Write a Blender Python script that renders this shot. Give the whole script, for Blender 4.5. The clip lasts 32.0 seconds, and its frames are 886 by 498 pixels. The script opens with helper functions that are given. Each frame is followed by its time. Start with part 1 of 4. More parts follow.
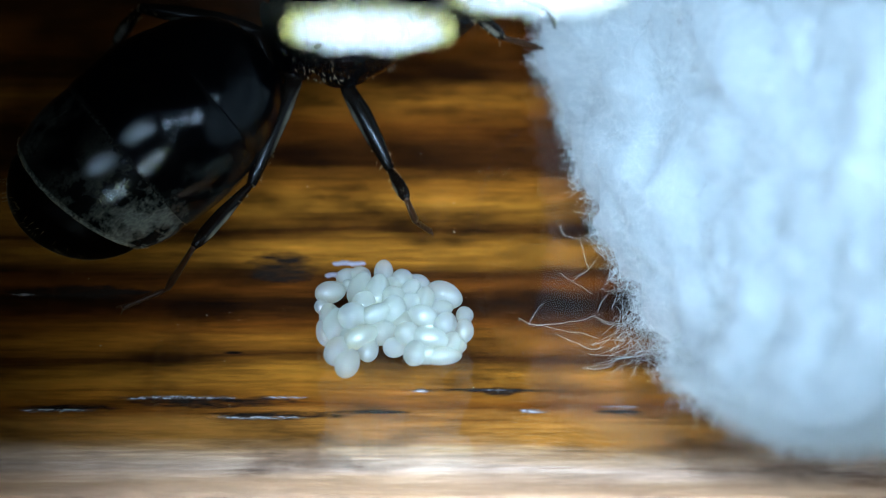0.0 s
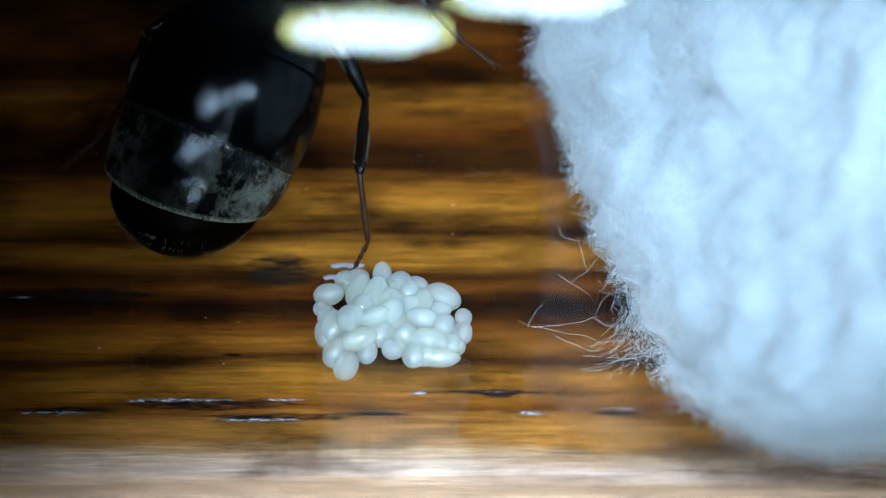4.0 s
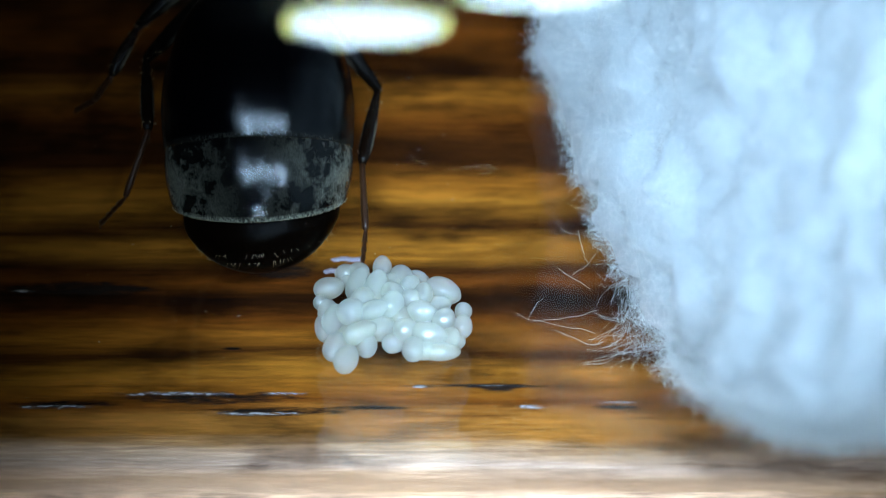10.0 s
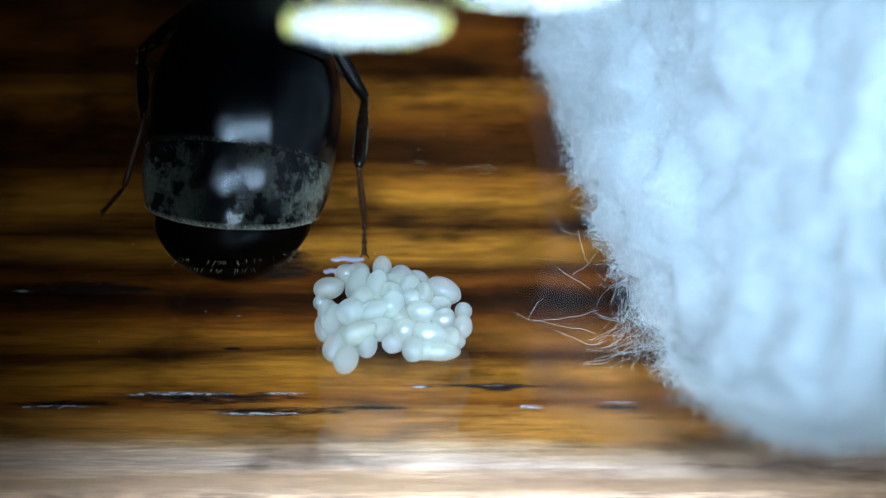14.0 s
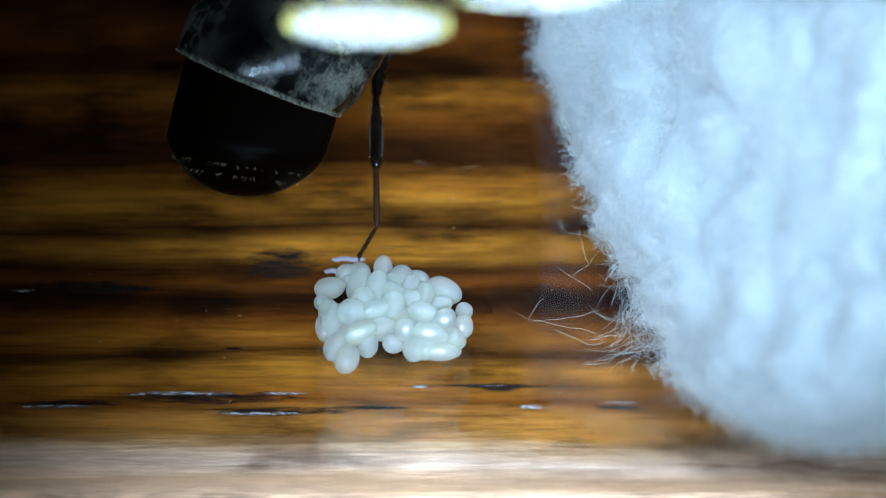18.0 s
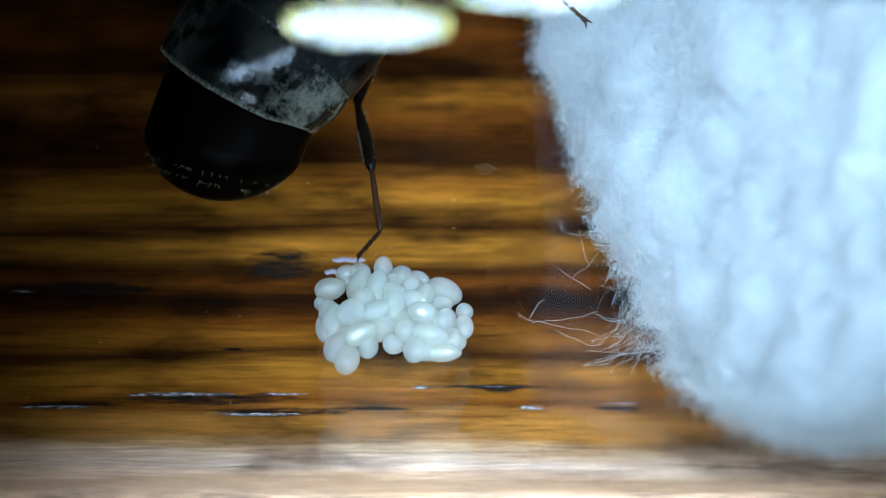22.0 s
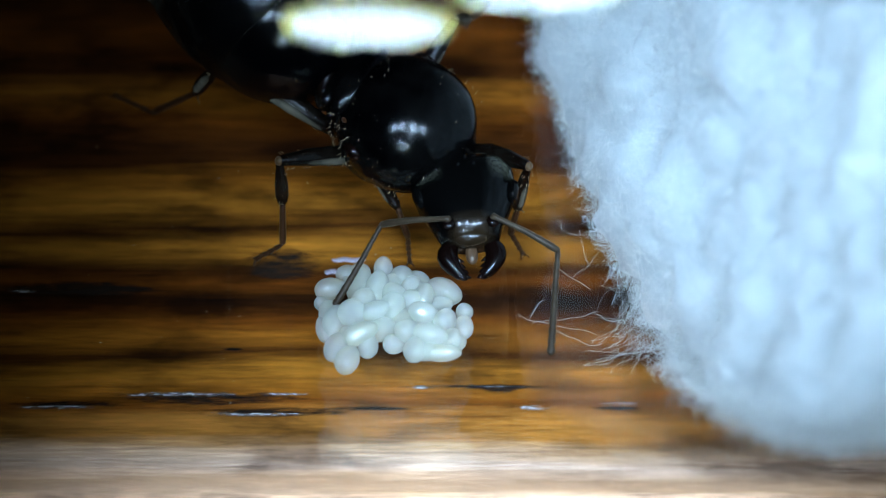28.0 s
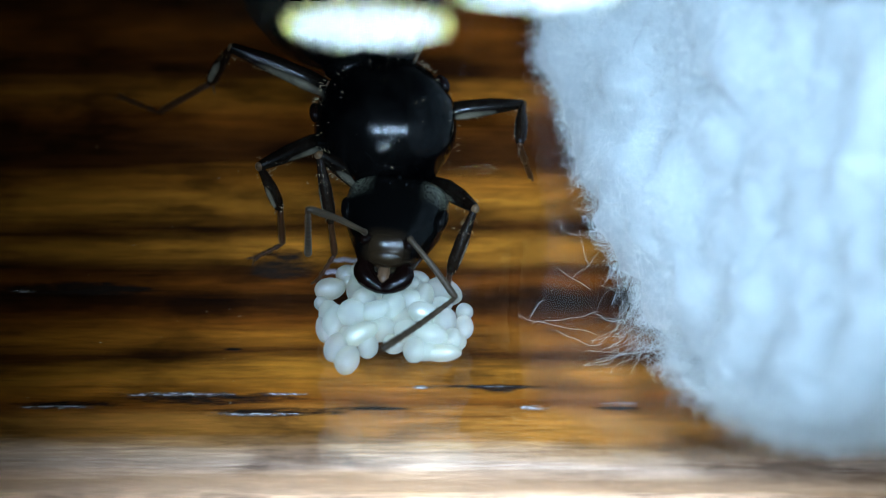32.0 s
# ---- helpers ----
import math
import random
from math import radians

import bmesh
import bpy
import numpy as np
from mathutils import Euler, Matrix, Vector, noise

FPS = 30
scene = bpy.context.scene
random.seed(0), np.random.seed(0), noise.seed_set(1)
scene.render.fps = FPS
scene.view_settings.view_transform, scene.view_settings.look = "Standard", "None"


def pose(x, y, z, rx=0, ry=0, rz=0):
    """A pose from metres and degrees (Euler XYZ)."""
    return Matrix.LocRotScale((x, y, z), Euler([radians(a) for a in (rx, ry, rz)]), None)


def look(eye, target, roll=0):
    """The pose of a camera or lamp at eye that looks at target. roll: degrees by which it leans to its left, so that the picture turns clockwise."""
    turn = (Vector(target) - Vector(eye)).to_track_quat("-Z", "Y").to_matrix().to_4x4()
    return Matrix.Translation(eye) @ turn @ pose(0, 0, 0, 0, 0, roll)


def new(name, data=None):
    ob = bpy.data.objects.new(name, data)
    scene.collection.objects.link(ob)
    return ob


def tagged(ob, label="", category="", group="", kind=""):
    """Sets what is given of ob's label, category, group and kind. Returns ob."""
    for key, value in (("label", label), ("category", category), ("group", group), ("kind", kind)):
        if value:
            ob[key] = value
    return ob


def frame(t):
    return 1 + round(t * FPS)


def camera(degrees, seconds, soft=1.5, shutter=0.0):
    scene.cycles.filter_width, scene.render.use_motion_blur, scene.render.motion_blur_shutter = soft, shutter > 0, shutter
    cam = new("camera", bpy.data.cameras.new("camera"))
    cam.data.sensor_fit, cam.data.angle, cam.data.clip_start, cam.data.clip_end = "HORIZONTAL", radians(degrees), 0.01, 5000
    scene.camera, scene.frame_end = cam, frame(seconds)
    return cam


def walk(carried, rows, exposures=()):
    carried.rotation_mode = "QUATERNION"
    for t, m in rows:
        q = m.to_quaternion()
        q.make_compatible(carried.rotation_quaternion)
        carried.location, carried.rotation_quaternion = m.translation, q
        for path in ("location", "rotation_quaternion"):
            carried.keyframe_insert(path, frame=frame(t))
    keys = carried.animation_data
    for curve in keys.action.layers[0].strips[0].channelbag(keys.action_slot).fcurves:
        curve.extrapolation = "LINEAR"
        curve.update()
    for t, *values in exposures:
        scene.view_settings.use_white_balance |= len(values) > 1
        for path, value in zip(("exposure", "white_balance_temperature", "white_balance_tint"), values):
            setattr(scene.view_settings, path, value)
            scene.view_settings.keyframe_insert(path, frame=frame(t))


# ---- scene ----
cam = camera(32, 32.0, soft=1.0)

# All lengths below are in millimetres and are turned into metres by MM.
MM = 0.001
TUBE_Y, TUBE_Z, TUBE_OUT, TUBE_IN = 2.0, 9.0, 9.35, 9.0
WOOD_Z = -0.37
EYE = (0.0, -13.7 * MM, 23.73 * MM)


def aim(x, y):
    return look(EYE, (x * MM, y * MM, 0.0))


walk(cam, [(0.0, aim(-0.025, 0.087)), (2.0, aim(-0.025, 0.098)), (3.0, aim(-0.01, 0.115)), (3.5, aim(0, 0.127)),
           (6.5, aim(0, 0.127)), (7.0, aim(0, 0.012)), (8.0, aim(0, -0.006)), (9.0, aim(0, 0)), (14.5, aim(0, 0)),
           (16.5, aim(-0.01, 0.012)), (17.0, aim(-0.01, 0.012)), (17.5, aim(-0.015, 0.046)), (18.0, aim(-0.015, 0)),
           (20.0, aim(-0.015, 0)), (20.5, aim(-0.02, 0.017)), (32.0, aim(-0.02, 0.017))])
cam.data.dof.use_dof = True
cam.data.dof.focus_distance = 25.7 * MM
cam.data.dof.aperture_fstop = 105.0

# ---- world and light ----
world = bpy.data.worlds.new("room")
scene.world = world
world.use_nodes = True
world.node_tree.nodes["Background"].inputs[0].default_value = (0.75, 0.85, 1.0, 1)
world.node_tree.nodes["Background"].inputs[1].default_value = 0.0006
LED_STRENGTH = 40.0
scene.view_settings.exposure = 0.0


def beam(x, y, target, watts, cone, size=3.0):
    """An added soft spot lamp, besides the LEDs, at x, y in the lens's plane."""
    lamp = bpy.data.lights.new("added_spot", "SPOT")
    lamp.energy, lamp.spot_size, lamp.spot_blend, lamp.shadow_soft_size = watts, radians(cone), 1.0, size * MM
    lamp.color = (0.63, 0.94, 1.31)
    ob = new("added_spot", lamp)
    eye = look(EYE, (0, 0, 0)) @ Vector((x * MM, y * MM, 0))
    ob.matrix_world = look(eye, Vector(target) * MM)
    return ob


# added key lamps near the lens, standing in for the ring's light
for lamp_x, lamp_y in ((-5.0, 3.0), (1.0, 3.5), (7.0, 3.5), (13.0, 3.0)):
    beam(lamp_x, lamp_y, (3.6, 0.1, 0.8), 0.0235, 36.0, 2.4)
# added fills for the near glare band, the left side and the cotton
beam(-2.0, -12.0, (-0.7, -6.35, 0.0), 0.32, 17.5, 6.0)
beam(-10.0, 5.0, (-4.6, 3.5, 1.0), 0.004, 24)
beam(11.0, -4.0, (8.0, -3.6, 1.5), 0.045, 26, 9.0)


# ---- small helpers ----
def part(name, bm, material, parent=None, label=""):
    """One mesh object from a bmesh in millimetres, under a thing or a part."""
    me = bpy.data.meshes.new(name)
    for v in bm.verts:
        v.co *= MM
    bm.normal_update()
    bm.to_mesh(me)
    bm.free()
    for p in me.polygons:
        p.use_smooth = True
    me.materials.append(material)
    ob = new(name, me)
    if parent is not None:
        ob.parent = parent
    if label:
        tagged(ob, label)
    return ob


def raw_part(name, verts, faces, material, parent=None, label=""):
    me = bpy.data.meshes.new(name)
    me.from_pydata((np.asarray(verts) * MM).tolist(), [], faces)
    for p in me.polygons:
        p.use_smooth = True
    me.materials.append(material)
    ob = new(name, me)
    if parent is not None:
        ob.parent = parent
    if label:
        tagged(ob, label)
    return ob


def loft(rings, closed=True):
    """A bmesh skin over rings of equal count; the ends are closed by fans."""
    bm = bmesh.new()
    made = [[bm.verts.new(p) for p in ring] for ring in rings]
    n = len(made[0])
    for a, b in zip(made, made[1:]):
        for i in range(n):
            bm.faces.new((a[i], a[(i + 1) % n], b[(i + 1) % n], b[i]))
    if closed:
        bm.faces.new(list(reversed(made[0])))
        bm.faces.new(made[-1])
    bmesh.ops.recalc_face_normals(bm, faces=bm.faces)
    return bm


def limb(profile, n=12, bow=0.0):
    """A round limb along +x from (distance, radius) pairs, bowed towards +z."""
    length = profile[-1][0]
    rings = []
    for x, r in profile:
        z = bow * math.sin(math.pi * min(max(x / length, 0), 1))
        rings.append([Vector((x, r * math.cos(a), z + r * math.sin(a))) for a in (2 * math.pi * i / n for i in range(n))])
    return loft(rings)


def moved(bm, m):
    bmesh.ops.transform(bm, matrix=m, verts=bm.verts)
    return bm


def floor_z(y):
    """Height of the tube's inner bottom."""
    return TUBE_Z - math.sqrt(max(TUBE_IN ** 2 - (y - TUBE_Y) ** 2, 0.01))


# ---- materials ----
def material(name, color, rough=0.5, metal=0.0, spec=0.5):
    m = bpy.data.materials.new(name)
    m.use_nodes = True
    b = m.node_tree.nodes["Principled BSDF"]
    b.inputs["Base Color"].default_value = (*color, 1)
    b.inputs["Roughness"].default_value = rough
    b.inputs["Metallic"].default_value = metal
    b.inputs["Specular IOR Level"].default_value = spec
    return m, m.node_tree.nodes, m.node_tree.links, b


def add(nodes, kind, **values):
    node = nodes.new(kind)
    for key, value in values.items():
        node.inputs[key].default_value = value
    return node


def ramp(nodes, stops):
    node = nodes.new("ShaderNodeValToRGB")
    els = node.color_ramp.elements
    while len(els) < len(stops):
        els.new(0.5)
    for e, (p, c) in zip(els, stops):
        e.position, e.color = p, (*c, 1)
    return node


def mapped(nodes, links, scale, coord="Object"):
    """Coordinates in millimetres, stretched by scale."""
    tc = nodes.new("ShaderNodeTexCoord")
    mp = nodes.new("ShaderNodeMapping")
    mp.inputs["Scale"].default_value = [1000 * s for s in scale]
    links.new(tc.outputs[coord], mp.inputs["Vector"])
    return mp.outputs["Vector"]


def bump(nodes, links, bsdf, height, distance, strength=1.0):
    b = add(nodes, "ShaderNodeBump", Strength=strength, Distance=distance * MM)
    links.new(height, b.inputs["Height"])
    links.new(b.outputs["Normal"], bsdf.inputs["Normal"])


# growth bands of the board inwards; the pale first ones are painted glare
BANDS = [
    (0.142, (0.7788, 0.4774, 0.3125)),
    (0.182, (0.7788, 0.4774, 0.3125)),
    (0.194, (0.4992, 0.2595, 0.1125)),
    (0.203, (0.7788, 0.4774, 0.3125)),
    (0.223, (0.9285, 0.6331, 0.5)),
    (0.237, (0.7788, 0.4774, 0.3125)),
    (0.247, (0.4992, 0.2595, 0.1125)),
    (0.257, (0.3594, 0.1385, 0.0255)),
    (0.278, (0.3594, 0.1385, 0.0255)),
    (0.299, (0.1198, 0.03166, 0.0034)),
    (0.315, (0.2396, 0.07915, 0.0085)),
    (0.342, (0.3095, 0.1138, 0.01275)),
    (0.367, (0.03994, 0.01088, 0.0017)),
    (0.397, (0.2396, 0.07915, 0.0085)),
    (0.420, (0.1198, 0.03166, 0.0034)),
    (0.439, (0.03994, 0.01088, 0.0017)),
    (0.455, (0.01398, 0.003958, 0.00085)),
    (0.473, (0.1198, 0.03166, 0.0034)),
    (0.490, (0.03994, 0.01088, 0.0017)),
    (0.523, (0.3095, 0.1138, 0.01275)),
    (0.550, (0.03994, 0.01088, 0.0017)),
    (0.587, (0.3095, 0.1138, 0.01275)),
    (0.618, (0.2396, 0.07915, 0.0085)),
    (0.649, (0.03994, 0.01088, 0.0017)),
    (0.685, (0.03994, 0.01088, 0.0017)),
    (0.722, (0.1198, 0.03166, 0.0034)),
    (0.765, (0.2396, 0.07915, 0.0085)),
    (0.798, (0.03994, 0.01088, 0.0017)),
    (0.862, (0.1198, 0.03166, 0.0034)),
    (0.922, (0.03994, 0.01088, 0.0017)),
]


def wood_material():
    m, n, l, b = material("varnished_wood", (0.2, 0.09, 0.03), 0.55, spec=0.05)
    # growth bands and the painted glare across y, gently waved along the grain
    flow = add(n, "ShaderNodeTexNoise", Scale=1.0, Detail=3.0, Roughness=0.6)
    l.new(mapped(n, l, (0.09, 0.55, 0.3)), flow.inputs["Vector"])
    fibre = add(n, "ShaderNodeTexNoise", Scale=1.0, Detail=6.0, Roughness=0.7)
    l.new(mapped(n, l, (0.22, 5.0, 1.0)), fibre.inputs["Vector"])
    cloud = add(n, "ShaderNodeTexNoise", Scale=1.0, Detail=4.0, Roughness=0.6)
    l.new(mapped(n, l, (0.42, 1.3, 1.0)), cloud.inputs["Vector"])
    sep = n.new("ShaderNodeSeparateXYZ")
    l.new(mapped(n, l, (1, 1, 1)), sep.inputs[0])
    wave = add(n, "ShaderNodeMath")
    wave.operation = "MULTIPLY_ADD"
    l.new(flow.outputs["Fac"], wave.inputs[0])
    wave.inputs[1].default_value = 0.7
    l.new(sep.outputs["Y"], wave.inputs[2])
    fine = add(n, "ShaderNodeMath")
    fine.operation = "MULTIPLY_ADD"
    l.new(fibre.outputs["Fac"], fine.inputs[0])
    fine.inputs[1].default_value = 0.6
    l.new(wave.outputs[0], fine.inputs[2])
    rng = add(n, "ShaderNodeMapRange")
    rng.inputs["From Min"].default_value, rng.inputs["From Max"].default_value = -6.4, 7.6
    l.new(fine.outputs[0], rng.inputs["Value"])
    bands = ramp(n, BANDS)
    l.new(rng.outputs[0], bands.inputs["Fac"])
    mix = n.new("ShaderNodeMix")
    mix.data_type, mix.blend_type = "RGBA", "MULTIPLY"
    tone = ramp(n, [(0.34, (0.07, 0.045, 0.03)), (0.5, (0.8, 0.76, 0.72)), (0.70, (1.3, 1.25, 1.15))])
    l.new(cloud.outputs["Fac"], tone.inputs["Fac"])
    mix.inputs["Factor"].default_value = 0.8
    l.new(bands.outputs["Color"], mix.inputs["A"])
    l.new(tone.outputs["Color"], mix.inputs["B"])
    streak = add(n, "ShaderNodeTexNoise", Scale=1.0, Detail=4.0, Roughness=0.6)
    l.new(mapped(n, l, (0.35, 11.0, 1.0)), streak.inputs["Vector"])
    lines = ramp(n, [(0.34, (0.35, 0.28, 0.22)), (0.47, (1, 1, 1)), (0.62, (1.12, 1.1, 1.05)), (0.74, (1.5, 1.45, 1.35))])
    l.new(streak.outputs["Fac"], lines.inputs["Fac"])
    mix2 = n.new("ShaderNodeMix")
    mix2.data_type, mix2.blend_type = "RGBA", "MULTIPLY"
    mix2.inputs["Factor"].default_value = 0.45
    l.new(mix.outputs["Result"], mix2.inputs["A"])
    l.new(lines.outputs["Color"], mix2.inputs["B"])
    hairs = add(n, "ShaderNodeTexNoise", Scale=1.0, Detail=3.0, Roughness=0.65)
    l.new(mapped(n, l, (1.6, 26.0, 1.0)), hairs.inputs["Vector"])
    strokes = ramp(n, [(0.36, (0.35, 0.30, 0.26)), (0.5, (0.95, 0.95, 0.95)), (0.66, (1.7, 1.6, 1.5))])
    l.new(hairs.outputs["Fac"], strokes.inputs["Fac"])
    mix3 = n.new("ShaderNodeMix")
    mix3.data_type, mix3.blend_type = "RGBA", "MULTIPLY"
    mix3.inputs["Factor"].default_value = 0.32
    l.new(mix2.outputs["Result"], mix3.inputs["A"])
    l.new(strokes.outputs["Color"], mix3.inputs["B"])
    l.new(mix3.outputs["Result"], b.inputs["Base Color"])
    b.inputs["Coat Weight"].default_value = 0.03
    b.inputs["Coat Roughness"].default_value = 0.2
    bump(n, l, b, fibre.outputs["Fac"], 0.03, 0.3)
    return m


def glass_material(name, facing, base):
    m = bpy.data.materials.new(name)
    m.use_nodes = True
    n, l = m.node_tree.nodes, m.node_tree.links
    n.clear()
    out = n.new("ShaderNodeOutputMaterial")
    mix = n.new("ShaderNodeMixShader")
    edge = add(n, "ShaderNodeLayerWeight", Blend=0.5)
    power = add(n, "ShaderNodeMath")
    power.operation = "POWER"
    power.inputs[1].default_value = 5.0
    fres = add(n, "ShaderNodeMath")
    fres.operation = "MULTIPLY_ADD"
    fres.inputs[1].default_value, fres.inputs[2].default_value = facing, base
    l.new(edge.outputs["Facing"], power.inputs[0])
    l.new(power.outputs[0], fres.inputs[0])
    clear = add(n, "ShaderNodeBsdfTransparent", Color=(0.985, 0.992, 0.99, 1))
    gloss = add(n, "ShaderNodeBsdfAnisotropic", Roughness=0.015)
    l.new(fres.outputs[0], mix.inputs[0])
    l.new(clear.outputs[0], mix.inputs[1])
    l.new(gloss.outputs[0], mix.inputs[2])
    l.new(mix.outputs[0], out.inputs[0])
    return m


def cuticle_material(name, color, rough, bloom=0.0, scale=9.0, hair=(0.22, 0.21, 0.18), sheen=0.0, stripe=0.0, reach=0.15):
    """Ant cuticle: smooth and dark, with a fine grey down of the given amount in patches."""
    m, n, l, b = material(name, color, rough, spec=0.15)
    b.inputs["Sheen Weight"].default_value = sheen
    b.inputs["Sheen Roughness"].default_value = 0.25
    b.inputs["Sheen Tint"].default_value = (0.75, 0.70, 0.58, 1)
    grain = add(n, "ShaderNodeTexNoise", Scale=1.0, Detail=3.0)
    l.new(mapped(n, l, (38, 38, 38)), grain.inputs["Vector"])
    patch = add(n, "ShaderNodeTexNoise", Scale=1.0, Detail=5.0, Roughness=0.65)
    l.new(mapped(n, l, (scale * 0.12, scale * 0.12, scale * 0.12)), patch.inputs["Vector"])
    mask = ramp(n, [(0.42, (0, 0, 0)), (0.78, (bloom, bloom, bloom))])
    l.new(patch.outputs["Fac"], mask.inputs["Fac"])
    speck = n.new("ShaderNodeMath")
    speck.operation = "MULTIPLY"
    l.new(mask.outputs["Color"], speck.inputs[0])
    l.new(grain.outputs["Fac"], speck.inputs[1])
    mix = n.new("ShaderNodeMix")
    mix.data_type = "RGBA"
    mix.inputs["A"].default_value, mix.inputs["B"].default_value = (*color, 1), (*hair, 1)
    last = speck.outputs[0]
    if stripe:
        # pale down along both sides of a limb, which lies along x
        sep = n.new("ShaderNodeSeparateXYZ")
        l.new(mapped(n, l, (1, 1, 1)), sep.inputs[0])
        side = n.new("ShaderNodeMath")
        side.operation = "ABSOLUTE"
        l.new(sep.outputs["Y"], side.inputs[0])
        edge = add(n, "ShaderNodeMapRange")
        for key, value in (("From Min", reach * 0.8), ("From Max", reach * 1.02), ("To Max", stripe)):
            edge.inputs[key].default_value = value
        l.new(side.outputs[0], edge.inputs["Value"])
        ragged = n.new("ShaderNodeMath")
        ragged.operation = "MULTIPLY"
        l.new(edge.outputs[0], ragged.inputs[0])
        l.new(patch.outputs["Fac"], ragged.inputs[1])
        both = n.new("ShaderNodeMath")
        l.new(ragged.outputs[0], both.inputs[0])
        l.new(last, both.inputs[1])
        last = both.outputs[0]
    l.new(last, mix.inputs["Factor"])
    l.new(mix.outputs["Result"], b.inputs["Base Color"])
    bump(n, l, b, grain.outputs["Fac"], 0.006, 0.12)
    return m


def head_material():
    """Black head shield with grey down on its rear corners and a brown lower face."""
    m, n, l, b = material("head_cuticle", (0.0008, 0.0008, 0.0008), 0.16, spec=0.15)
    sep = n.new("ShaderNodeSeparateXYZ")
    l.new(mapped(n, l, (1, 1, 1)), sep.inputs[0])
    side = n.new("ShaderNodeMath")
    side.operation = "ABSOLUTE"
    l.new(sep.outputs["Y"], side.inputs[0])
    grain = add(n, "ShaderNodeTexNoise", Scale=1.0, Detail=3.0)
    l.new(mapped(n, l, (30, 30, 30)), grain.inputs["Vector"])

    def within(value, lo, hi):
        r = add(n, "ShaderNodeMapRange")
        r.inputs["From Min"].default_value, r.inputs["From Max"].default_value = lo, hi
        l.new(value, r.inputs["Value"])
        return r.outputs[0]

    def times(a, c):
        mul = n.new("ShaderNodeMath")
        mul.operation = "MULTIPLY"
        l.new(a, mul.inputs[0])
        l.new(c, mul.inputs[1])
        return mul.outputs[0]

    corner = times(times(within(sep.outputs["X"], 0.68, 0.3), within(side.outputs[0], 0.36, 0.68)), within(grain.outputs["Fac"], 0.3, 0.62))
    mouth = times(within(sep.outputs["X"], 1.25, 1.5), within(side.outputs[0], 0.42, 0.2))
    last = (0.0008, 0.0008, 0.0008, 1)
    for fac, tint in ((corner, (0.072, 0.072, 0.052, 1)), (mouth, (0.010, 0.006, 0.003, 1))):
        mix = n.new("ShaderNodeMix")
        mix.data_type = "RGBA"
        if isinstance(last, tuple):
            mix.inputs["A"].default_value = last
        else:
            l.new(last, mix.inputs["A"])
        mix.inputs["B"].default_value = tint
        l.new(fac, mix.inputs["Factor"])
        last = mix.outputs["Result"]
    l.new(last, b.inputs["Base Color"])
    bump(n, l, b, grain.outputs["Fac"], 0.008, 0.15)
    return m


def tergite_material(name, lo, hi, back, flank, shade, lean):
    """Black shining plate from lo to hi along the gaster; grey down on its back, its flanks and its rear rim."""
    m, n, l, b = material(name, (0.0002, 0.0002, 0.0003), 0.12, spec=0.2)
    sep = n.new("ShaderNodeSeparateXYZ")
    l.new(mapped(n, l, (1, 1, 1)), sep.inputs[0])
    patch = add(n, "ShaderNodeTexNoise", Scale=1.0, Detail=6.0, Roughness=0.7)
    l.new(mapped(n, l, (1.3, 1.3, 1.3)), patch.inputs["Vector"])
    grain = add(n, "ShaderNodeTexNoise", Scale=1.0, Detail=2.0)
    l.new(mapped(n, l, (20, 45, 45)), grain.inputs["Vector"])

    def within(value, a, c, start=0.0, end=1.0):
        r = add(n, "ShaderNodeMapRange")
        for key, v in (("From Min", a), ("From Max", c), ("To Min", start), ("To Max", end)):
            r.inputs[key].default_value = v
        l.new(value, r.inputs["Value"])
        return r.outputs[0]

    def maths(kind, a, c):
        f = n.new("ShaderNodeMath")
        f.operation = kind
        l.new(a, f.inputs[0])
        l.new(c, f.inputs[1])
        return f.outputs[0]

    side = n.new("ShaderNodeMath")
    side.operation = "ABSOLUTE"
    l.new(sep.outputs["Y"], side.inputs[0])
    reach = within(side.outputs[0], 0.1 if lean else 1.1, 1.5 if lean else 1.6, 0.17 if lean else back, 1.0)
    spread = n.new("ShaderNodeMath")
    spread.operation, spread.inputs[1].default_value = "MULTIPLY", flank
    l.new(maths("MULTIPLY", reach, reach), spread.inputs[0])
    down = maths("MULTIPLY", spread.outputs[0], within(patch.outputs["Fac"], 0.45, 0.57, 0.04, 1.0))
    # distance along the gaster, square to the plate's leaning rim
    high = n.new("ShaderNodeMath")
    high.operation, high.inputs[1].default_value = "MULTIPLY", lean
    l.new(sep.outputs["Z"], high.inputs[0])
    length = maths("ADD", sep.outputs["X"], high.outputs[0])
    down = maths("MULTIPLY", down, within(length, lo, hi, 1.0, 0.8 if lean else 0.1))
    rim = maths("MULTIPLY", within(length, lo + 0.09, lo + 0.02, 0.0, 1.1 * flank if lean else 0.06), within(grain.outputs["Fac"], 0.4, 0.62, 0.15, 1.0))
    fac = maths("MULTIPLY", maths("ADD", down, rim), grain.outputs["Fac"])
    mix = n.new("ShaderNodeMix")
    mix.data_type = "RGBA"
    mix.inputs["A"].default_value, mix.inputs["B"].default_value = (0.0004, 0.0004, 0.0006, 1), (shade, shade * 0.97, shade * 0.74, 1)
    l.new(fac, mix.inputs["Factor"])
    l.new(mix.outputs["Result"], b.inputs["Base Color"])
    bump(n, l, b, grain.outputs["Fac"], 0.005, 0.4)
    return m


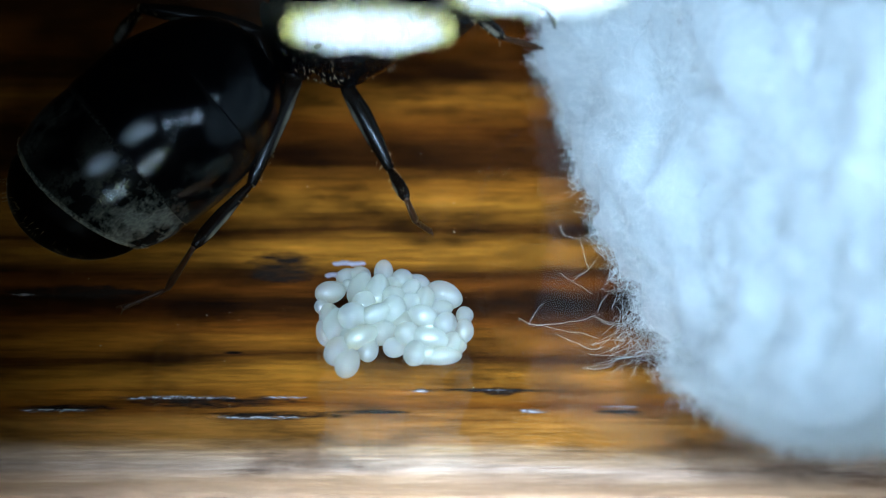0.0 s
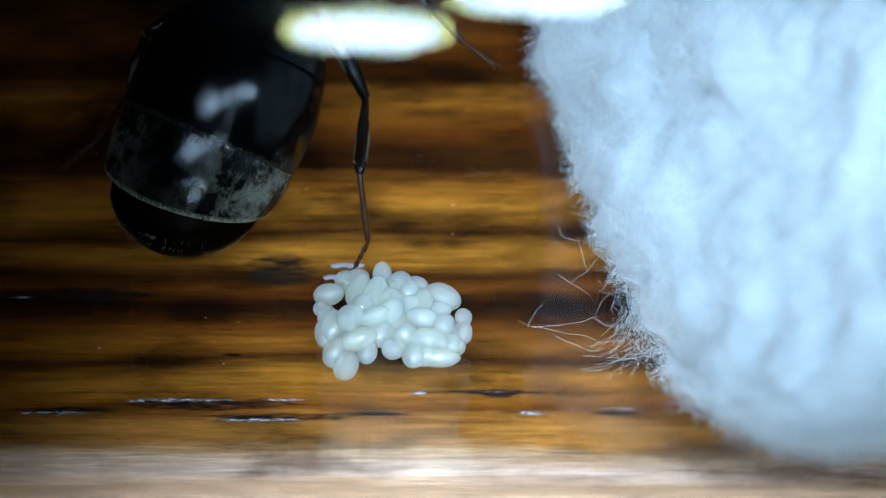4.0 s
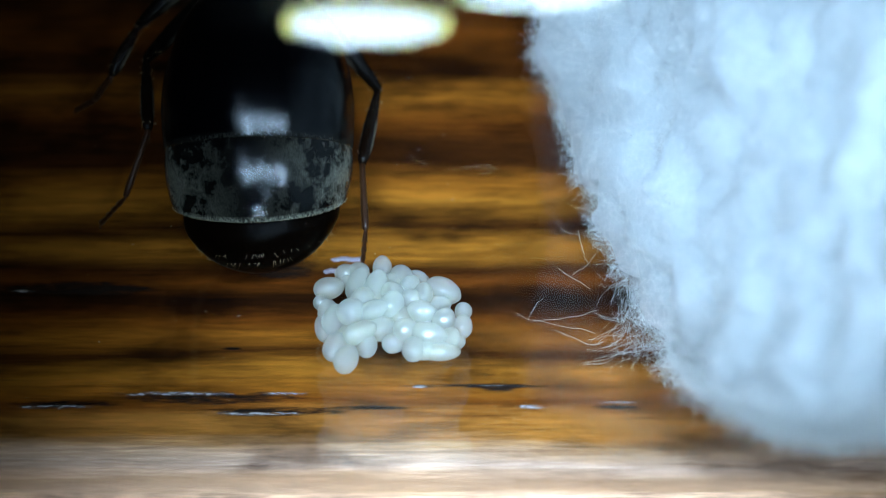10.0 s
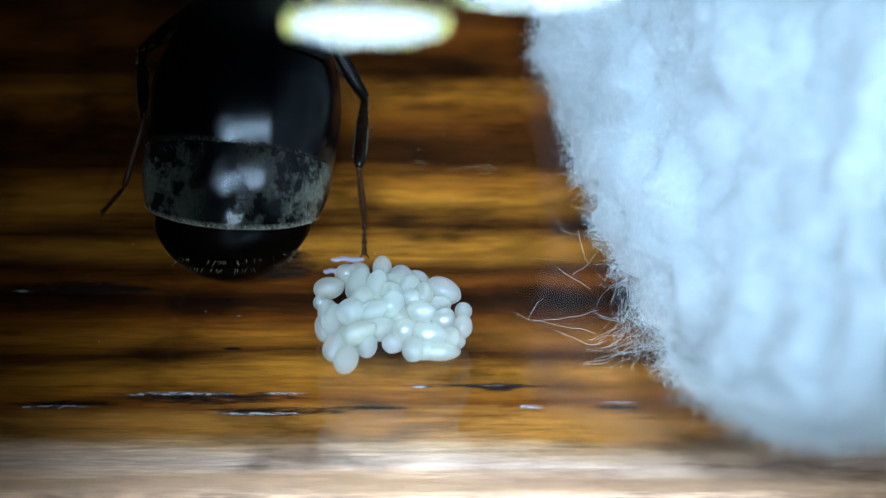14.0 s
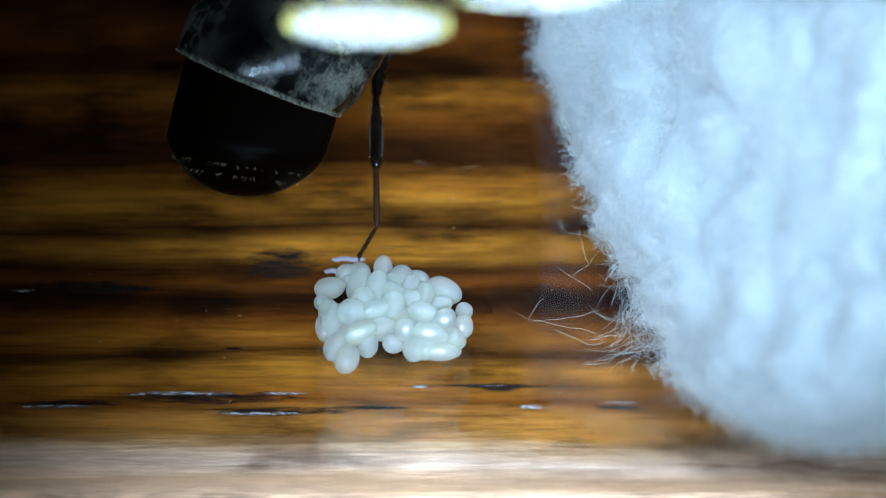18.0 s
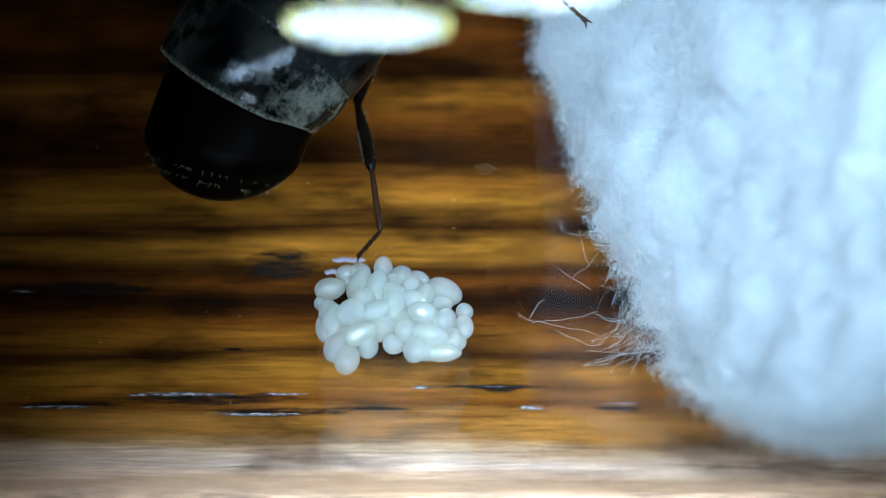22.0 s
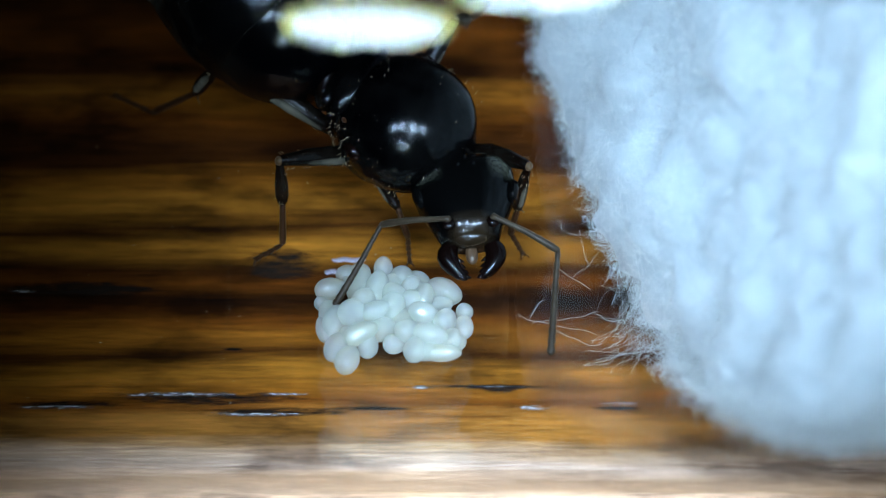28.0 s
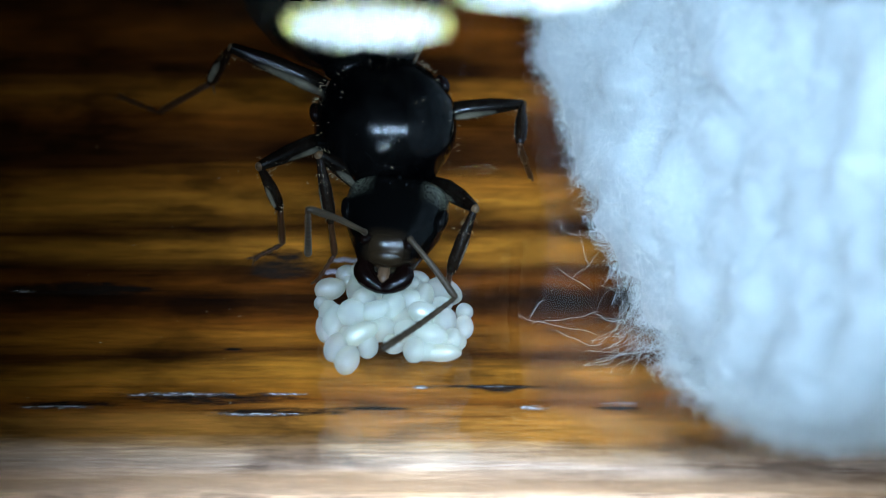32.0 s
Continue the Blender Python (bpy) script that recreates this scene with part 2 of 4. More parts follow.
def egg_material():
    """Wet, milky, translucent shell."""
    m, n, l, b = material("egg_shell", (0.86, 0.9, 0.84), 0.5, spec=0.2)
    b.inputs["Subsurface Weight"].default_value = 1.0
    b.inputs["Sheen Weight"].default_value, b.inputs["Sheen Roughness"].default_value = 0.6, 0.4
    b.inputs["Subsurface Radius"].default_value = (1.0, 1.0, 0.9)
    b.inputs["Subsurface Scale"].default_value = 0.5 * MM
    info = n.new("ShaderNodeObjectInfo")
    tint = ramp(n, [(0.0, (0.86, 0.85, 0.70)), (0.35, (0.88, 0.90, 0.79)), (1.0, (0.90, 0.93, 0.86))])
    l.new(info.outputs["Random"], tint.inputs["Fac"])
    l.new(tint.outputs["Color"], b.inputs["Base Color"])
    thin = add(n, "ShaderNodeBsdfTranslucent")
    l.new(tint.outputs["Color"], thin.inputs["Color"])
    clear = add(n, "ShaderNodeBsdfTransparent", Color=(0.93, 0.95, 0.90, 1))
    wet = add(n, "ShaderNodeBsdfAnisotropic", Roughness=0.03)
    last = b.outputs[0]
    for fac, other in ((0.4, thin.outputs[0]), (0.70, clear.outputs[0]), (0.055, wet.outputs[0])):
        mix = n.new("ShaderNodeMixShader")
        mix.inputs[0].default_value = fac
        l.new(last, mix.inputs[1])
        l.new(other, mix.inputs[2])
        last = mix.outputs[0]
    out = n["Material Output"]
    l.new(last, out.inputs[0])
    return m


def cotton_material():
    m, n, l, b = material("cotton_wool", (0.48, 0.525, 0.54), 1.0, spec=0.1)
    b.inputs["Subsurface Weight"].default_value = 0.9
    b.inputs["Subsurface Radius"].default_value = (1.0, 1.0, 1.0)
    b.inputs["Subsurface Scale"].default_value = 4.0 * MM
    b.inputs["Sheen Weight"].default_value = 0.3
    fuzz = add(n, "ShaderNodeTexNoise", Scale=1.0, Detail=8.0, Roughness=0.75)
    fuzz.inputs["Distortion"].default_value = 1.2
    l.new(mapped(n, l, (1.8, 1.8, 1.8)), fuzz.inputs["Vector"])
    bump(n, l, b, fuzz.outputs["Fac"], 0.08, 0.5)
    return m


def fibre_material(name, color):
    m, n, l, b = material(name, color, 0.45)
    b.inputs["Transmission Weight"].default_value = 0.25
    return m


def mark_material(name, color, rough, cut_at, grain=(1.6, 16.0), soft=0.13, most=1.0):
    """A ragged mark along the grain that thins out towards its edges."""
    m, n, l, b = material(name, color, rough, spec=0.06)
    streak = add(n, "ShaderNodeTexNoise", Scale=1.0, Detail=5.0, Roughness=0.7)
    l.new(mapped(n, l, (*grain, 1.0)), streak.inputs["Vector"])
    tc = n.new("ShaderNodeTexCoord")
    sep = n.new("ShaderNodeSeparateXYZ")
    l.new(tc.outputs["Generated"], sep.inputs[0])
    last = streak.outputs["Fac"]
    for axis, fall in (("X", 1.1), ("Y", 0.9)):
        off = add(n, "ShaderNodeMath")
        off.operation = "SUBTRACT"
        l.new(sep.outputs[axis], off.inputs[0])
        off.inputs[1].default_value = 0.5
        sq = n.new("ShaderNodeMath")
        sq.operation = "MULTIPLY"
        l.new(off.outputs[0], sq.inputs[0])
        l.new(off.outputs[0], sq.inputs[1])
        cut = n.new("ShaderNodeMath")
        cut.operation = "MULTIPLY_ADD"
        l.new(sq.outputs[0], cut.inputs[0])
        cut.inputs[1].default_value = -fall
        l.new(last, cut.inputs[2])
        last = cut.outputs[0]
    mask = ramp(n, [(cut_at, (0, 0, 0)), (cut_at + soft, (most, most, most))])
    l.new(last, mask.inputs["Fac"])
    l.new(mask.outputs["Color"], b.inputs["Alpha"])
    return m


def glow_material(name, color, strength):
    m = bpy.data.materials.new(name)
    m.use_nodes = True
    n, l = m.node_tree.nodes, m.node_tree.links
    n.clear()
    out = n.new("ShaderNodeOutputMaterial")
    e = add(n, "ShaderNodeEmission", Color=(*color, 1), Strength=strength)
    l.new(e.outputs[0], out.inputs[0])
    return m


WOOD = wood_material()
GLASS = glass_material("clear_glass", 0.94, 0.045)
# inner wall made to reflect far less, so each LED mirrors only once
DIM_INNER = glass_material("dim_inner_glass", 0.3, 0.003)
TIP_BLACK = cuticle_material("matt_black_cuticle", (0.0012, 0.0006, 0.0003), 0.3, 0.0)
TIP_BLACK.node_tree.nodes["Principled BSDF"].inputs["Specular IOR Level"].default_value = 0.015
BLACK = cuticle_material("black_cuticle", (0.0002, 0.0002, 0.0003), 0.15, 0.02)
JAW = cuticle_material("jaw_cuticle", (0.002, 0.0008, 0.0006), 0.16, 0.0)
HEAD_BLACK = head_material()
LEG_BROWN = cuticle_material("leg_cuticle", (0.0016, 0.0008, 0.0005), 0.22, 0.02, 30.0, (0.48, 0.43, 0.32), 0.0, 0.32, 0.17)
SHIN_BROWN = cuticle_material("shin_cuticle", (0.0035, 0.0014, 0.0007), 0.24, 0.02, 30.0, (0.48, 0.43, 0.32), 0.0, 0.5, 0.118)
BODY_BROWN = cuticle_material("coxa_cuticle", (0.0020, 0.0010, 0.0006), 0.26, 0.10, 18.0)
FOOT_BROWN = cuticle_material("tarsus_cuticle", (0.024, 0.0085, 0.0032), 0.4, 0.12, 18.0, (0.2, 0.12, 0.06))
KNEE_PALE = cuticle_material("knee_cuticle", (0.045, 0.024, 0.011), 0.35, 0.2, 30.0, (0.35, 0.28, 0.18))
TAN = cuticle_material("tan_mouthparts", (0.045, 0.022, 0.010), 0.35, 0.2)
FEELER = cuticle_material("antenna_cuticle", (0.018, 0.011, 0.006), 0.5, 0.3, 30.0, (0.16, 0.12, 0.07), 0.12)
DUST, _, _, _ = material("pale_dust", (0.6, 0.57, 0.52), 0.8)
HAIR, _, _, _ = material("pale_bristle", (0.38, 0.30, 0.18), 0.45)
EGG = egg_material()
COTTON = cotton_material()
FIBRE = fibre_material("cotton_fibre", (0.78, 0.78, 0.75))
THIN_FIBRE = fibre_material("thin_cotton_fibre", (0.66, 0.64, 0.62))
LED_WHITE = glow_material("led_white", (0.66, 0.95, 1.26), LED_STRENGTH)
LED_RIM = glow_material("led_phosphor_rim", (0.85, 1.0, 0.36), LED_STRENGTH * 0.42)
GLINT, _, _, _ = material("painted_glint", (0.30, 0.25, 0.30), 0.35)
HOUSING, _, _, _ = material("black_plastic", (0.008, 0.008, 0.008), 0.5)
PORE = mark_material("dark_pore", (0.016, 0.009, 0.006), 0.7, 0.27, (2.2, 14.0), 0.28, 0.94)
CRACK_GLINT = mark_material("crack_glint", (0.42, 0.36, 0.34), 0.4, 0.36, (5.0, 22.0), 0.24, 0.85)

# ---- table and tube ----
def build_table():
    bm = bmesh.new()
    bmesh.ops.create_cube(bm, size=1.0)
    bmesh.ops.scale(bm, vec=(220, 120, 18), verts=bm.verts)
    bmesh.ops.translate(bm, vec=(0, 60 - 8.2, WOOD_Z - 9), verts=bm.verts)
    bmesh.ops.bevel(bm, geom=bm.edges[:], offset=2.2, segments=4, affect="EDGES")
    table = part("tabletop", bm, WOOD)
    for p in table.data.polygons:
        p.use_smooth = False
    tagged(table, "glossy varnished brown wooden tabletop with dark grain", "table", kind="structure")
    # open pores and painted pale glints, long lens shapes along the grain
    rng = random.Random(4)

    def sliver(name, x, y, length, width, mat, label):
        """A flat flake along the grain with a wavering outline."""
        bm = bmesh.new()
        rows, n = [], 30
        for i in range(n + 1):
            s = i / n
            half = width * (0.9 * math.sin(math.pi * s) ** 0.5 + 0.1 * rng.random())
            mid = y + 0.3 * width * noise.noise(Vector((2.5 * s, x, y)))
            rows.append([bm.verts.new((x + length * (s - 0.5), mid + k * half, WOOD_Z + 0.006 + 0.004 * (k == 0))) for k in (-1, 0, 1)])
        for a, b in zip(rows, rows[1:]):
            bm.faces.new((a[0], b[0], b[1], a[1]))
            bm.faces.new((a[1], b[1], b[2], a[2]))
        part(name, bm, mat, table, label)

    for x, y, length, width in PORES:
        sliver("wood_pore", x, y, length, width, PORE, "dark open pore in the grain")
    for x, y, length, width in CRACK_GLINTS:
        sliver("crack_glint", x, y, length, width, CRACK_GLINT, "pale fleck painted as a glint in the grain")
    build_glints(table)
    return table


# place along and across the grain, length and width
PORES = [(-3.99, -2.71, 3.66, 0.13), (-6.44, -2.84, 2.21, 0.09), (-2.82, -2.97, 2.88, 0.09), (0.88, -2.53, 0.87, 0.1), (2.94, -2.9, 1.15, 0.04), (-2.9, -0.1, 1.47, 0.36), (-6.41, -0.61, 2.91, 0.16), (-3.67, -1.79, 0.39, 0.03), (0.64, -2.5, 2.9, 0.05), (-1.19, -2.9, 1.92, 0.05)]
CRACK_GLINTS = [(-4.57, -2.66, 2.51, 0.06), (-6.57, -2.88, 1.92, 0.06), (-2.74, -2.64, 1.16, 0.04), (-3.15, -3.01, 2.01, 0.06), (-0.4, -2.51, 0.44, 0.05), (1.52, -2.89, 0.72, 0.05), (-7.45, -0.65, 0.8, 0.04), (3.04, -2.81, 0.96, 0.03), (0.88, -2.5, 1.45, 0.03)]


def build_tube():
    """A glass test tube lying along x, closed by a round end on the far left."""
    n = 192
    bm = bmesh.new()

    def wall(radius, flip):
        prof = [(60, radius)] + [(x, radius) for x in (40, 20, 8, 0, -8, -20, -40)]
        prof += [(-40 - radius * math.sin(a), radius * math.cos(a)) for a in (0.3, 0.6, 0.9, 1.2, 1.4, 1.52)]
        rings = [[bm.verts.new((x, TUBE_Y + r * math.cos(2 * math.pi * i / n), TUBE_Z + r * math.sin(2 * math.pi * i / n)))
                  for i in range(n)] for x, r in prof]
        for a, b in zip(rings, rings[1:]):
            for i in range(n):
                q = (a[i], a[(i + 1) % n], b[(i + 1) % n], b[i])
                bm.faces.new(q if flip else tuple(reversed(q))).material_index = int(flip)
        bm.faces.new(rings[-1] if flip else list(reversed(rings[-1])))
        return rings[0]

    outer, inner = wall(TUBE_OUT, False), wall(TUBE_IN, True)
    for i in range(n):
        bm.faces.new((outer[i], outer[(i + 1) % n], inner[(i + 1) % n], inner[i]))
    bmesh.ops.recalc_face_normals(bm, faces=bm.faces)
    tube = part("test_tube", bm, GLASS)
    tube.data.materials.append(DIM_INNER)
    tube.visible_shadow = False
    # grains of dust lying on the inside
    rng = random.Random(17)
    verts, faces = [], []
    for k in range(70):
        x, y = (rng.uniform(-7, 4.2), rng.uniform(-4.4, 3.5)) if k % 3 else (rng.uniform(1.2, 4.0), rng.uniform(-4.0, -1.0))
        r = rng.choice((0.004, 0.006, 0.006, 0.009))
        z, base = floor_z(y) + r, len(verts)
        for dx, dy, dz in ((1.6, 0, 0), (-1.3, 0.2, 0), (0, 1, 0), (0.2, -1.1, 0), (0, 0, 0.9), (0, 0, -0.9)):
            verts.append(Vector((x + r * dx, y + r * dy, z + r * dz)))
        faces += [(base + a, base + b, base + c) for a, b, c in ((0, 2, 4), (2, 1, 4), (1, 3, 4), (3, 0, 4), (2, 0, 5), (1, 2, 5), (3, 1, 5), (0, 3, 5))]
    tagged(raw_part("dust_specks", verts, faces, DUST, tube, "pale specks of dust"), kind="stuff")
    return tagged(tube, "clear glass test tube lying on the wooden table", "test tube")


def build_ring_light():
    """White LEDs round the lens, on a black ring."""
    lens = look(EYE, (0, 0, 0))
    base = new("ring_light")
    base.matrix_world = lens
    tagged(base, "ring light of small round white LEDs", "lamp")
    n = 48
    bm = bmesh.new()
    rings = []
    for r, z in ((8.0, 0.9), (17.0, 0.9), (17.0, 4.0), (8.0, 4.0)):
        rings.append([bm.verts.new((r * math.cos(2 * math.pi * i / n), r * math.sin(2 * math.pi * i / n), z)) for i in range(n)])
    for a, b in zip(rings, rings[1:] + rings[:1]):
        for i in range(n):
            bm.faces.new((a[i], a[(i + 1) % n], b[(i + 1) % n], b[i]))
    bmesh.ops.recalc_face_normals(bm, faces=bm.faces)
    part("ring_housing", bm, HOUSING, base, "black plastic ring")
    for x, y in LEDS:
        bm = bmesh.new()
        bmesh.ops.create_circle(bm, cap_ends=True, segments=48, radius=1.53)
        bmesh.ops.rotate(bm, cent=(0, 0, 0), matrix=Matrix.Rotation(math.pi, 3, "X"), verts=bm.verts)
        led = part("led", bm, LED_WHITE, base, "white glowing LED")
        led.matrix_basis = Matrix.Translation((x * MM, y * MM, 0))
        bm = bmesh.new()
        inner = bmesh.ops.create_circle(bm, segments=48, radius=1.53)["verts"]
        outer = bmesh.ops.create_circle(bm, segments=48, radius=1.80)["verts"]
        for i in range(48):
            bm.faces.new((inner[i], outer[i], outer[(i + 1) % 48], inner[(i + 1) % 48]))
        for v in outer:
            v.co.z += 0.15
        bmesh.ops.recalc_face_normals(bm, faces=bm.faces)
        part("phosphor_rim", bm, LED_RIM, led, "yellow-green rim")
    return base


LEDS = [(-1.54, -12.40), (1.75, -9.43)]


def build_glints(table):
    """Pale violet streaks on the board, coloured like a lamp's reflection."""
    rng = random.Random(8)
    for x, y, length, width in GLINT_STREAKS:
        bm = bmesh.new()
        rows = []
        for i in range(31):
            s = i / 30
            half = 0.5 * width * min(1, 6 * s, 6 * (1 - s)) ** 0.5 * rng.uniform(0.9, 1.0) + 0.003
            mid = y + 0.03 * noise.noise(Vector((3 * s, x, y)))
            px = x + length * (s - 0.5)
            rows.append([bm.verts.new((px, mid - half, WOOD_Z + 0.002)), bm.verts.new((px, mid - half * 0.8, WOOD_Z + 0.014)),
                         bm.verts.new((px, mid + half * 0.8, WOOD_Z + 0.014)), bm.verts.new((px, mid + half, WOOD_Z + 0.002))])
        for a, b in zip(rows, rows[1:]):
            for k in range(3):
                bm.faces.new((a[k], b[k], b[k + 1], a[k + 1]))
        part("painted_glint", bm, GLINT, table, "pale streak painted as a lamp reflection")


GLINT_STREAKS = [(-1.71, 0, 0.61, 0.09), (-1.97, -0.24, 0.34, 0.09)]


# ---- eggs ----
def build_eggs():
    clutch = new("egg_clutch")
    clutch.matrix_world = Matrix.Translation((-0.95 * MM, -1.55 * MM, floor_z(-1.55) * MM))
    tagged(clutch, "heap of glossy white oval ant eggs stuck together", "ant eggs")
    bm = bmesh.new()
    bmesh.ops.create_uvsphere(bm, u_segments=24, v_segments=16, radius=0.5)
    for v in bm.verts:
        v.co.y *= 1 - 0.16 * v.co.x
        v.co.z *= 1 - 0.16 * v.co.x
    first = part("egg", bm, EGG, clutch)
    k = 0
    for layer in (EGGS_LOW, EGGS_MIDDLE, EGGS_TOP, EGGS_SMALL):
        for x, y, z, length, width, turn, tilt in layer:
            ob = first if k == 0 else new("egg", first.data)
            ob.parent = clutch
            place = pose((x + 0.95) * MM, (y + 1.55) * MM, (z - floor_z(-1.55)) * MM, 0, tilt, turn)
            ob.matrix_basis = place @ Matrix.Diagonal((length * 0.95, width * 1.10, width * 1.10, 1))
            k += 1
    return clutch


# place, length, width, turn and tilt of each egg
EGGS_LOW = [
    (-1.44, -0.84, 0.68, 0.39, 0.3, 11.46, 0),
    (-0.71, -0.96, 0.72, 0.44, 0.36, -33.57, 0),
    (-0.42, -0.96, 0.68, 0.4, 0.23, -22.7, 0),
    (-1, -2.23, 1.27, 0.5, 0.37, 22.7, 0),
    (-1.97, -2.18, 1.17, 0.52, 0.24, 103.12, 0),
    (-0.69, -2.01, 1.2, 0.51, 0.38, 11.46, 0),
    (0.23, -2.5, 1.34, 0.29, 0.24, 0, 0),
    (-1.62, -1.07, 0.76, 0.25, 0.2, 0, 0),
    (-2.05, -1.54, 0.87, 0.27, 0.23, 0, 0),
    (-0.06, -1.61, 0.93, 0.44, 0.28, 11.46, 0),
    (-0.27, -2.71, 1.48, 0.45, 0.31, 22.7, 0),
    (-1.07, -2.01, 1.2, 0.51, 0.36, 0, 0),
    (-0.25, -2.06, 1.15, 0.51, 0.36, 0, 0),
    (-1.49, -2.33, 1.27, 0.48, 0.35, 22.7, 0),
    (-1.22, -1.27, 0.82, 0.51, 0.39, 0, 0),
    (-0.91, -1.12, 0.74, 0.53, 0.36, 33.57, 0),
]
EGGS_MIDDLE = [
    (-1.42, -1.22, 0.92, 0.69, 0.36, 70.63, 0),
    (-1.11, -1.38, 1.09, 0.72, 0.38, 81.28, 0),
    (-1.04, -0.75, 0.68, 0.45, 0.3, 90, 0),
    (-0.56, -1.29, 0.98, 0.45, 0.3, 63.33, 0),
    (0, -1.3, 0.84, 0.69, 0.41, -24.91, 0),
    (-1.89, -1.87, 1.16, 0.49, 0.33, 98.72, 0),
    (-1.79, -2.06, 1.22, 0.64, 0.37, 79.52, 0),
    (-0.84, -1.53, 1.15, 0.44, 0.39, 0, 0),
    (-0.85, -1.83, 1.32, 0.55, 0.39, 63.33, 0),
    (-0.54, -1.62, 1.12, 0.43, 0.35, 22.7, 0),
    (-1.33, -1.67, 1.21, 0.49, 0.37, 63.33, 0),
]
EGGS_TOP = [
    (-0.33, -1.52, 1.11, 0.49, 0.3, 81.28, 0),
    (-0.34, -1.95, 1.34, 0.54, 0.32, -11.46, 0),
    (0.02, -2.11, 1.35, 0.45, 0.34, 63.33, 0),
    (-0.6, -2.38, 1.53, 0.43, 0.36, 33.57, 0),
    (-0.23, -2.48, 1.56, 0.65, 0.35, -11.46, 0),
    (-1.34, -2.43, 1.52, 0.64, 0.33, 28.19, 0),
    (-1.49, -2.02, 1.45, 0.51, 0.43, 48.98, 0),
    (-1.13, -1.98, 1.47, 0.59, 0.28, 22.7, 0),
]
EGGS_SMALL = [
    (-1.67, -0.86, 0.65, 0.39, 0.3, 33.57, 0),
    (-1.92, -1.26, 0.86, 0.56, 0.35, 11.46, 0),
    (0.34, -1.75, 0.96, 0.31, 0.28, 0, 0),
    (0.32, -2.14, 1.17, 0.45, 0.3, 81.28, 0),
    (-0.04, -2.75, 1.48, 0.69, 0.28, 0, 0),
    (-0.47, -2.74, 1.56, 0.46, 0.33, 81.28, 0),
    (-0.8, -2.56, 1.39, 0.4, 0.3, 0, 0),
    (-1.73, -2.66, 1.48, 0.55, 0.35, 72.43, 0),
    (-1.53, -2.97, 1.66, 0.54, 0.35, 67.92, 0),
    (-1.22, -2.61, 1.41, 0.44, 0.3, 76.88, 0),
    (0.11, -2.49, 1.42, 0.43, 0.3, 63.33, 0),
]


# ---- cotton ----
def cotton_end(y, z):
    """Where the plug's end lies along the tube, by depth and height."""
    x = float(np.interp(y, [-8.5, -6.5, -5.0, -3.4, -1.5, 0.0, 1.3, 2.5, 3.8, 5.0, 8.0], [5.6, 4.8, 4.0, 3.45, 3.05, 2.6, 2.3, 2.05, 1.65, 1.85, 2.2]))
    high = max(z - floor_z(y), 0)
    return x + 0.34 * max(high - 0.6, 0)


def cotton_point(rho, theta):
    """A point of the plug's end, rho from 0 (axis) to 1 (glass), before roughening."""
    y = TUBE_Y + 8.5 * rho * math.cos(theta)
    z = TUBE_Z + 8.5 * rho * math.sin(theta)
    return Vector((cotton_end(y, z) + 2.5 * max(rho - 0.75, 0) ** 2, y, z))


def roughened(p):
    out = p.copy()
    out.x += 0.24 * noise.noise(p * 0.6) + 0.26 * noise.noise(p * 1.2 + Vector((3, 1, 7))) + 0.13 * noise.noise(p * 2.6) + 0.04 * noise.noise(p * 5.2)
    q = p * 1.4
    out.y += 0.16 * noise.noise(q + Vector((7, 3, 1)))
    out.z += 0.16 * noise.noise(q + Vector((2, 9, 5)))
    r = math.hypot(out.y - TUBE_Y, out.z - TUBE_Z)
    if r > 8.8:
        out.y = TUBE_Y + (out.y - TUBE_Y) * 8.8 / r
        out.z = TUBE_Z + (out.z - TUBE_Z) * 8.8 / r
    return out


def strands(paths, radius):
    """Thin three-sided fibres along paths of equal length."""
    verts, faces = [], []
    for path in paths:
        base = len(verts)
        for i, p in enumerate(path):
            d = (path[min(i + 1, len(path) - 1)] - path[max(i - 1, 0)]).normalized()
            s = d.orthogonal().normalized()
            u = d.cross(s)
            r = radius * (0.45 if i in (0, len(path) - 1) else 1)
            for a in (0.0, 2.094, 4.189):
                verts.append(p + (s * math.cos(a) + u * math.sin(a)) * r)
        for i in range(len(path) - 1):
            for j in range(3):
                a, b = base + 3 * i + j, base + 3 * i + (j + 1) % 3
                faces.append((a, b, b + 3, a + 3))
    return verts, faces


